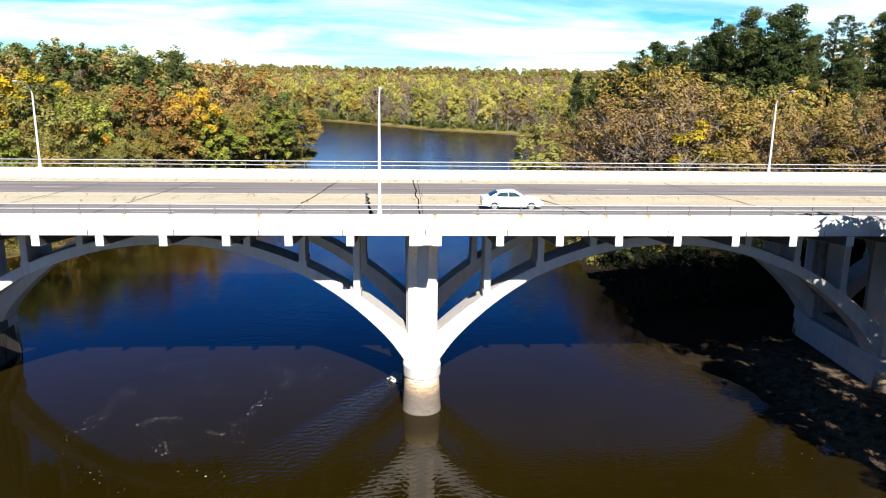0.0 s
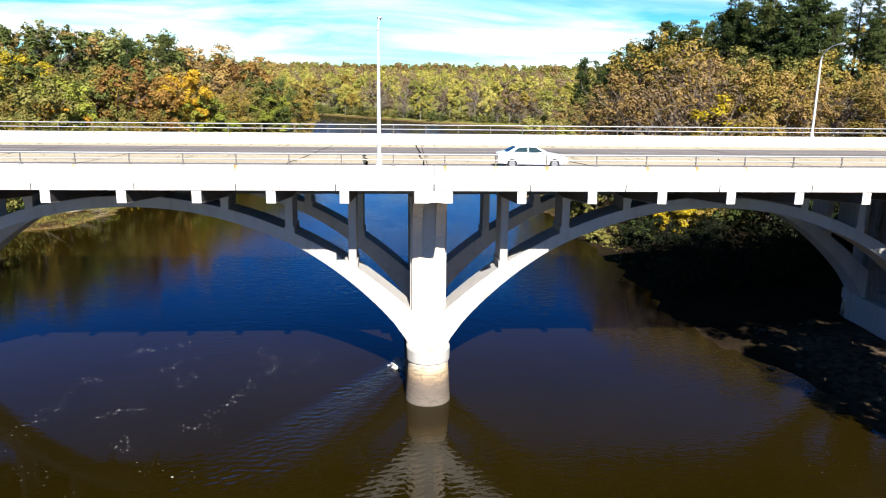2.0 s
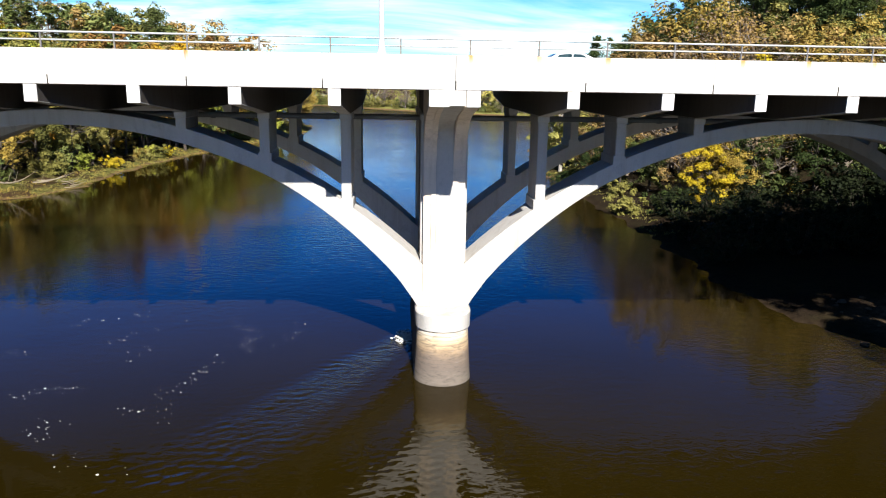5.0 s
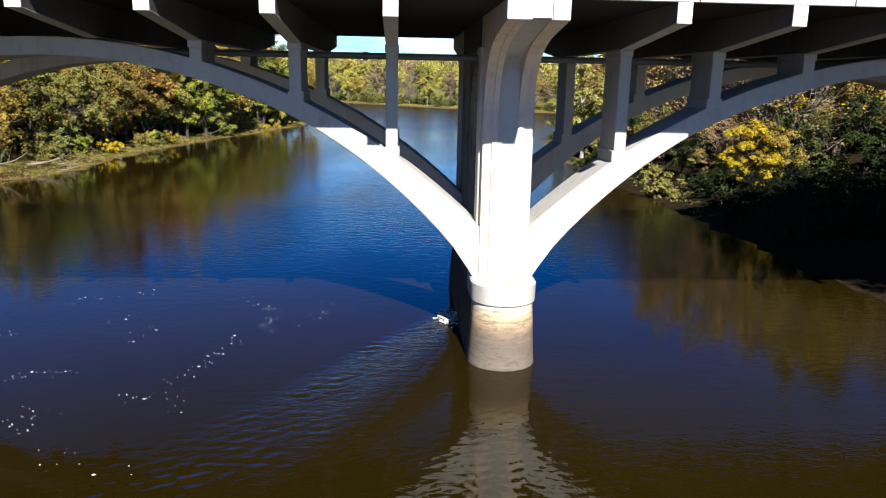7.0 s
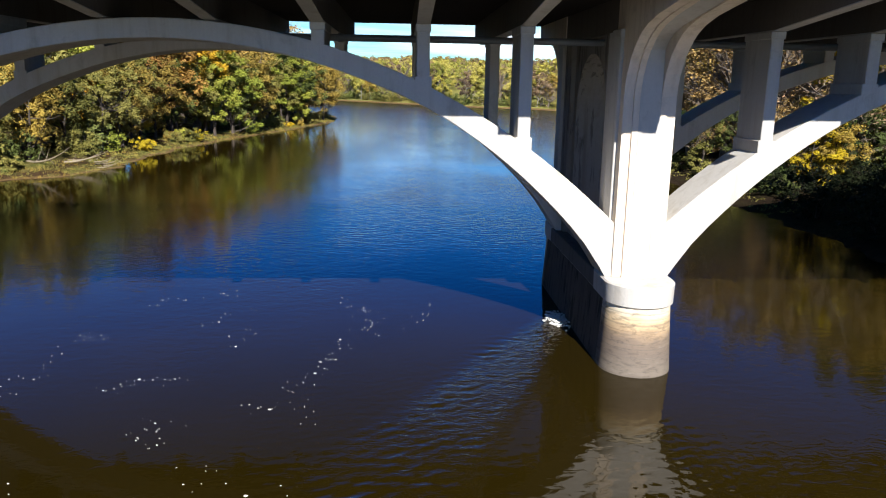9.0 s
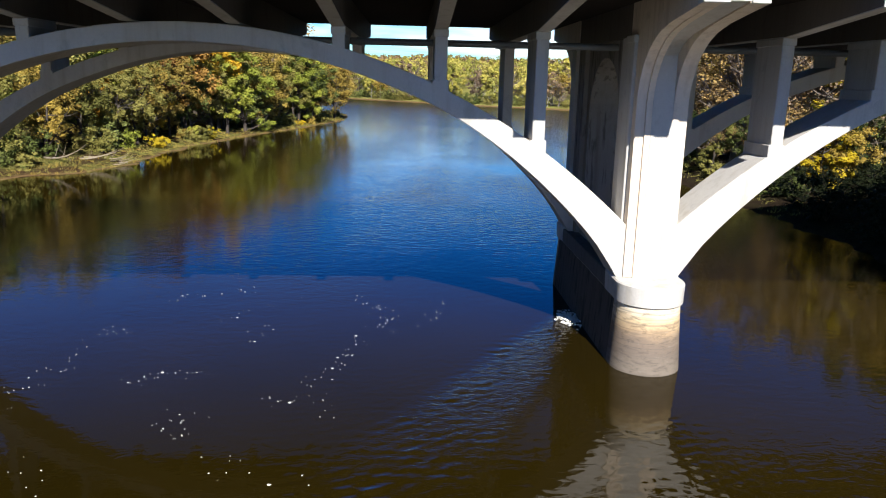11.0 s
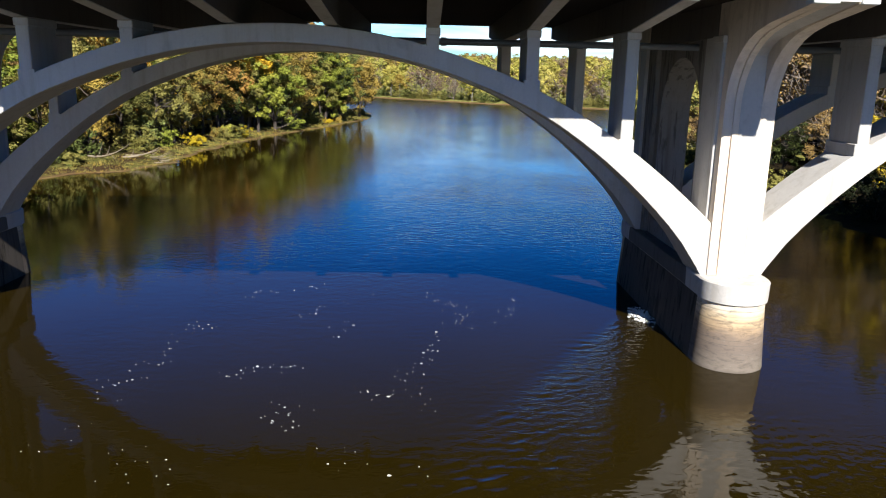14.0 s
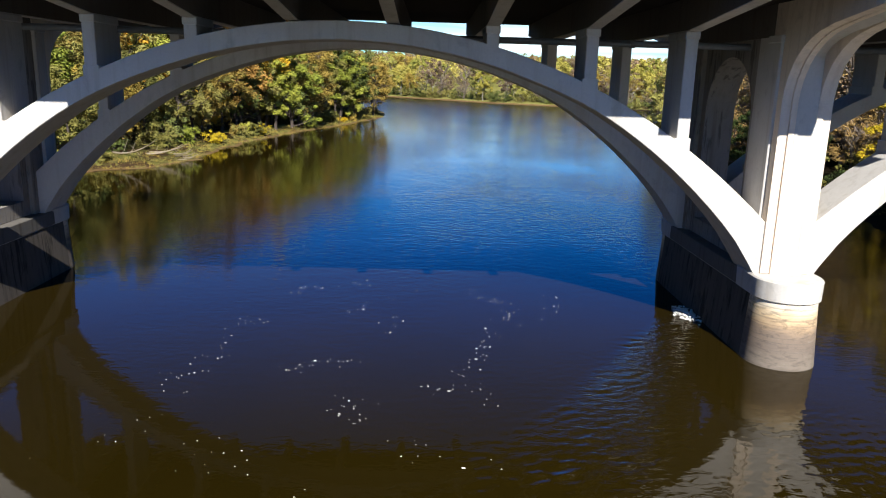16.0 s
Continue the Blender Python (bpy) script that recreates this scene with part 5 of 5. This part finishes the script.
def flecks(seed):
    """Flakes of foam that drift in loose streaks."""
    rs = np.random.RandomState(seed)
    vs, fs = [], []
    streaks = [(-24.9, -4.2, 1.0, 3.0), (-24.0, -1.4, 0.1, 4.2), (-24.0, 2.6, 2.0, 2.0), (-17.5, 1.2, 1.5, 2.6), (-14.6, -4.3, 1.9, -0.5), (-13.6, -3.2, 1.0, 3.4), (-12.6, 0.2, 0.7, 2.4), (-12.0, 2.6, 1.3, 6.0), (-20.6, -2.6, 2.4, 1.4),
               (-18.6, -5.6, 2.2, -1.6), (-26.2, -9.5, 2.8, 4.0), (-22.5, -9.0, 3.6, -1.8), (-16.4, -8.6, 4.4, -1.2), (-19.5, 4.5, 4.0, 4.5), (-13, 9, 3, -6), (-22, 8, 5, 3), (-8, 8, -2, -4), (20, -11, 6, 2)]
    for x, y, dx, dy in streaks:
        for k in range(rs.randint(8, 24)):
            s = rs.uniform(0, 1) ** 1.3
            px, py = x + dx * s + rs.normal() * 0.34 + 0.35 * math.sin(5 * s + x), y + dy * s + rs.normal() * 0.42
            r = 0.010 + 0.020 * rs.uniform() ** 3 * (2.2 if rs.uniform() < 0.12 else 1)
            n, base, a0 = 6, len(vs), rs.uniform(0, 6)
            z = LEVEL + float(wake(np.array([px]), np.array([py]))[0])
            for h, q in ((z + 0.004, 1.0), (z + 0.018, 0.6)):
                for i in range(n):
                    t = a0 + 2 * math.pi * i / n
                    w = r * q * rs.uniform(0.6, 1.2)
                    vs.append((px + w * math.cos(t) * 1.4, py + w * math.sin(t), h))
            fs += [(base + i, base + (i + 1) % n, base + n + (i + 1) % n, base + n + i) for i in range(n)]
            fs.append(tuple(base + n + i for i in range(n)))
    return link_mesh("foam_flecks", mesh_of("foam_flecks", vs, fs), FOAM)


tagged(flecks(3), "loose white foam flecks drifting on the river", "foam", kind="stuff")


def foam_heap():
    rs = np.random.RandomState(8)
    bm = bmesh.new()
    for k in range(320):
        r = rs.uniform(0.02, 0.085)
        m = Matrix.Translation((-1.95 + rs.normal() * 0.24, 5.3 + rs.normal() * 0.5, LEVEL + 0.02 + abs(rs.normal()) * 0.06)) @ Matrix.Diagonal((1, 1, 0.7, 1))
        bmesh.ops.create_icosphere(bm, subdivisions=1, radius=r, matrix=m)
    return part("foam_heap", bm, FOAM, None)


tagged(foam_heap(), "heap of white foam against the pier footing", "foam", kind="stuff")


def car(x, y):
    """A white saloon that heads along the bridge."""
    c = tagged(empty("car", (x, y, ROAD + 0.012)), "white four-door saloon car on the bridge roadway", "car")
    prof = [(-2.28, 0.42, 0.62), (-2.25, 0.36, 0.92), (-1.75, 0.30, 1.02), (-1.2, 0.28, 1.04), (0.7, 0.26, 0.98), (1.3, 0.26, 0.92), (1.95, 0.28, 0.80), (2.25, 0.36, 0.66), (2.30, 0.42, 0.55)]
    rings = []
    for px, lo, hi in prof:
        w = 0.87 - 0.10 * max(0, abs(px) - 1.6)
        rings.append([(px, -w + 0.06, lo), (px, w - 0.06, lo), (px, w, lo + 0.12), (px, w, hi - 0.14), (px, w - 0.08, hi), (px, -w + 0.08, hi), (px, -w, hi - 0.14), (px, -w, lo + 0.12)])
    bm = loft(bmesh.new(), rings)
    part("body", bm, CAR_PAINT, c, smooth=False)
    cab = [(-1.75, 1.0, 0.76), (-1.05, 1.36, 0.66), (-0.3, 1.44, 0.63), (0.25, 1.42, 0.63), (1.05, 0.98, 0.75)]
    rings = [[(px, -w, 0.95), (px, w, 0.95), (px, w - (z - 0.95) * 0.28, z), (px, -w + (z - 0.95) * 0.28, z)] for px, z, w in cab]
    part("cabin", loft(bmesh.new(), rings), CAR_PAINT, c)
    for s in (-1, 1):
        for pts in (((-0.28, 1.06), (0.62, 1.06), (0.16, 1.34), (-0.28, 1.36)), ((-1.25, 1.08), (-0.36, 1.06), (-0.36, 1.36), (-0.95, 1.31))):
            bm = bmesh.new()
            vs = [bm.verts.new((px, s * (0.735 - (z - 0.95) * 0.30), z)) for px, z in pts]
            bm.faces.new(vs)
            bmesh.ops.solidify(bm, geom=bm.faces[:], thickness=0.03)
            part("side_window", bm, CAR_GLASS, c)
        part("headlight", box(2.12, 2.27, min(s * 0.5, s * 0.74), max(s * 0.5, s * 0.74), 0.60, 0.72, 0.02), CLEAR_LENS, c)
        part("tail_light", box(-2.275, -2.12, min(s * 0.5, s * 0.78), max(s * 0.5, s * 0.78), 0.74, 0.90, 0.02), RED_LENS, c)
        part("mirror", box(0.62, 0.78, min(s * 0.78, s * 0.96), max(s * 0.78, s * 0.96), 0.98, 1.10, 0.03), CAR_PAINT, c)
        for px in (-1.36, 1.38):
            bm = tube(bmesh.new(), [(px, s * 0.66, 0.32), (px, s * 0.88, 0.32)], [0.32, 0.32], 24)
            wheel = part("wheel", bm, RUBBER, c, smooth=False)
            bm = tube(bmesh.new(), [(px, s * 0.80, 0.32), (px, s * 0.888, 0.32)], [0.21, 0.20], 20)
            part("rim", bm, RIM, wheel)
    for name, pts in (("windscreen", ((0.34, 0.60, 1.40), (1.0, 0.70, 1.01))), ("rear_window", ((-1.12, 0.60, 1.345), (-1.68, 0.70, 1.045)))):
        bm = bmesh.new()
        (xa, wa, za), (xb, wb, zb) = pts
        vs = [bm.verts.new(p) for p in ((xa, -wa, za + 0.01), (xa, wa, za + 0.01), (xb, wb, zb + 0.01), (xb, -wb, zb + 0.01))]
        bm.faces.new(vs)
        bmesh.ops.solidify(bm, geom=bm.faces[:], thickness=0.02)
        part(name, bm, CAR_GLASS, c)
    return c


car(6.7, 1.65)
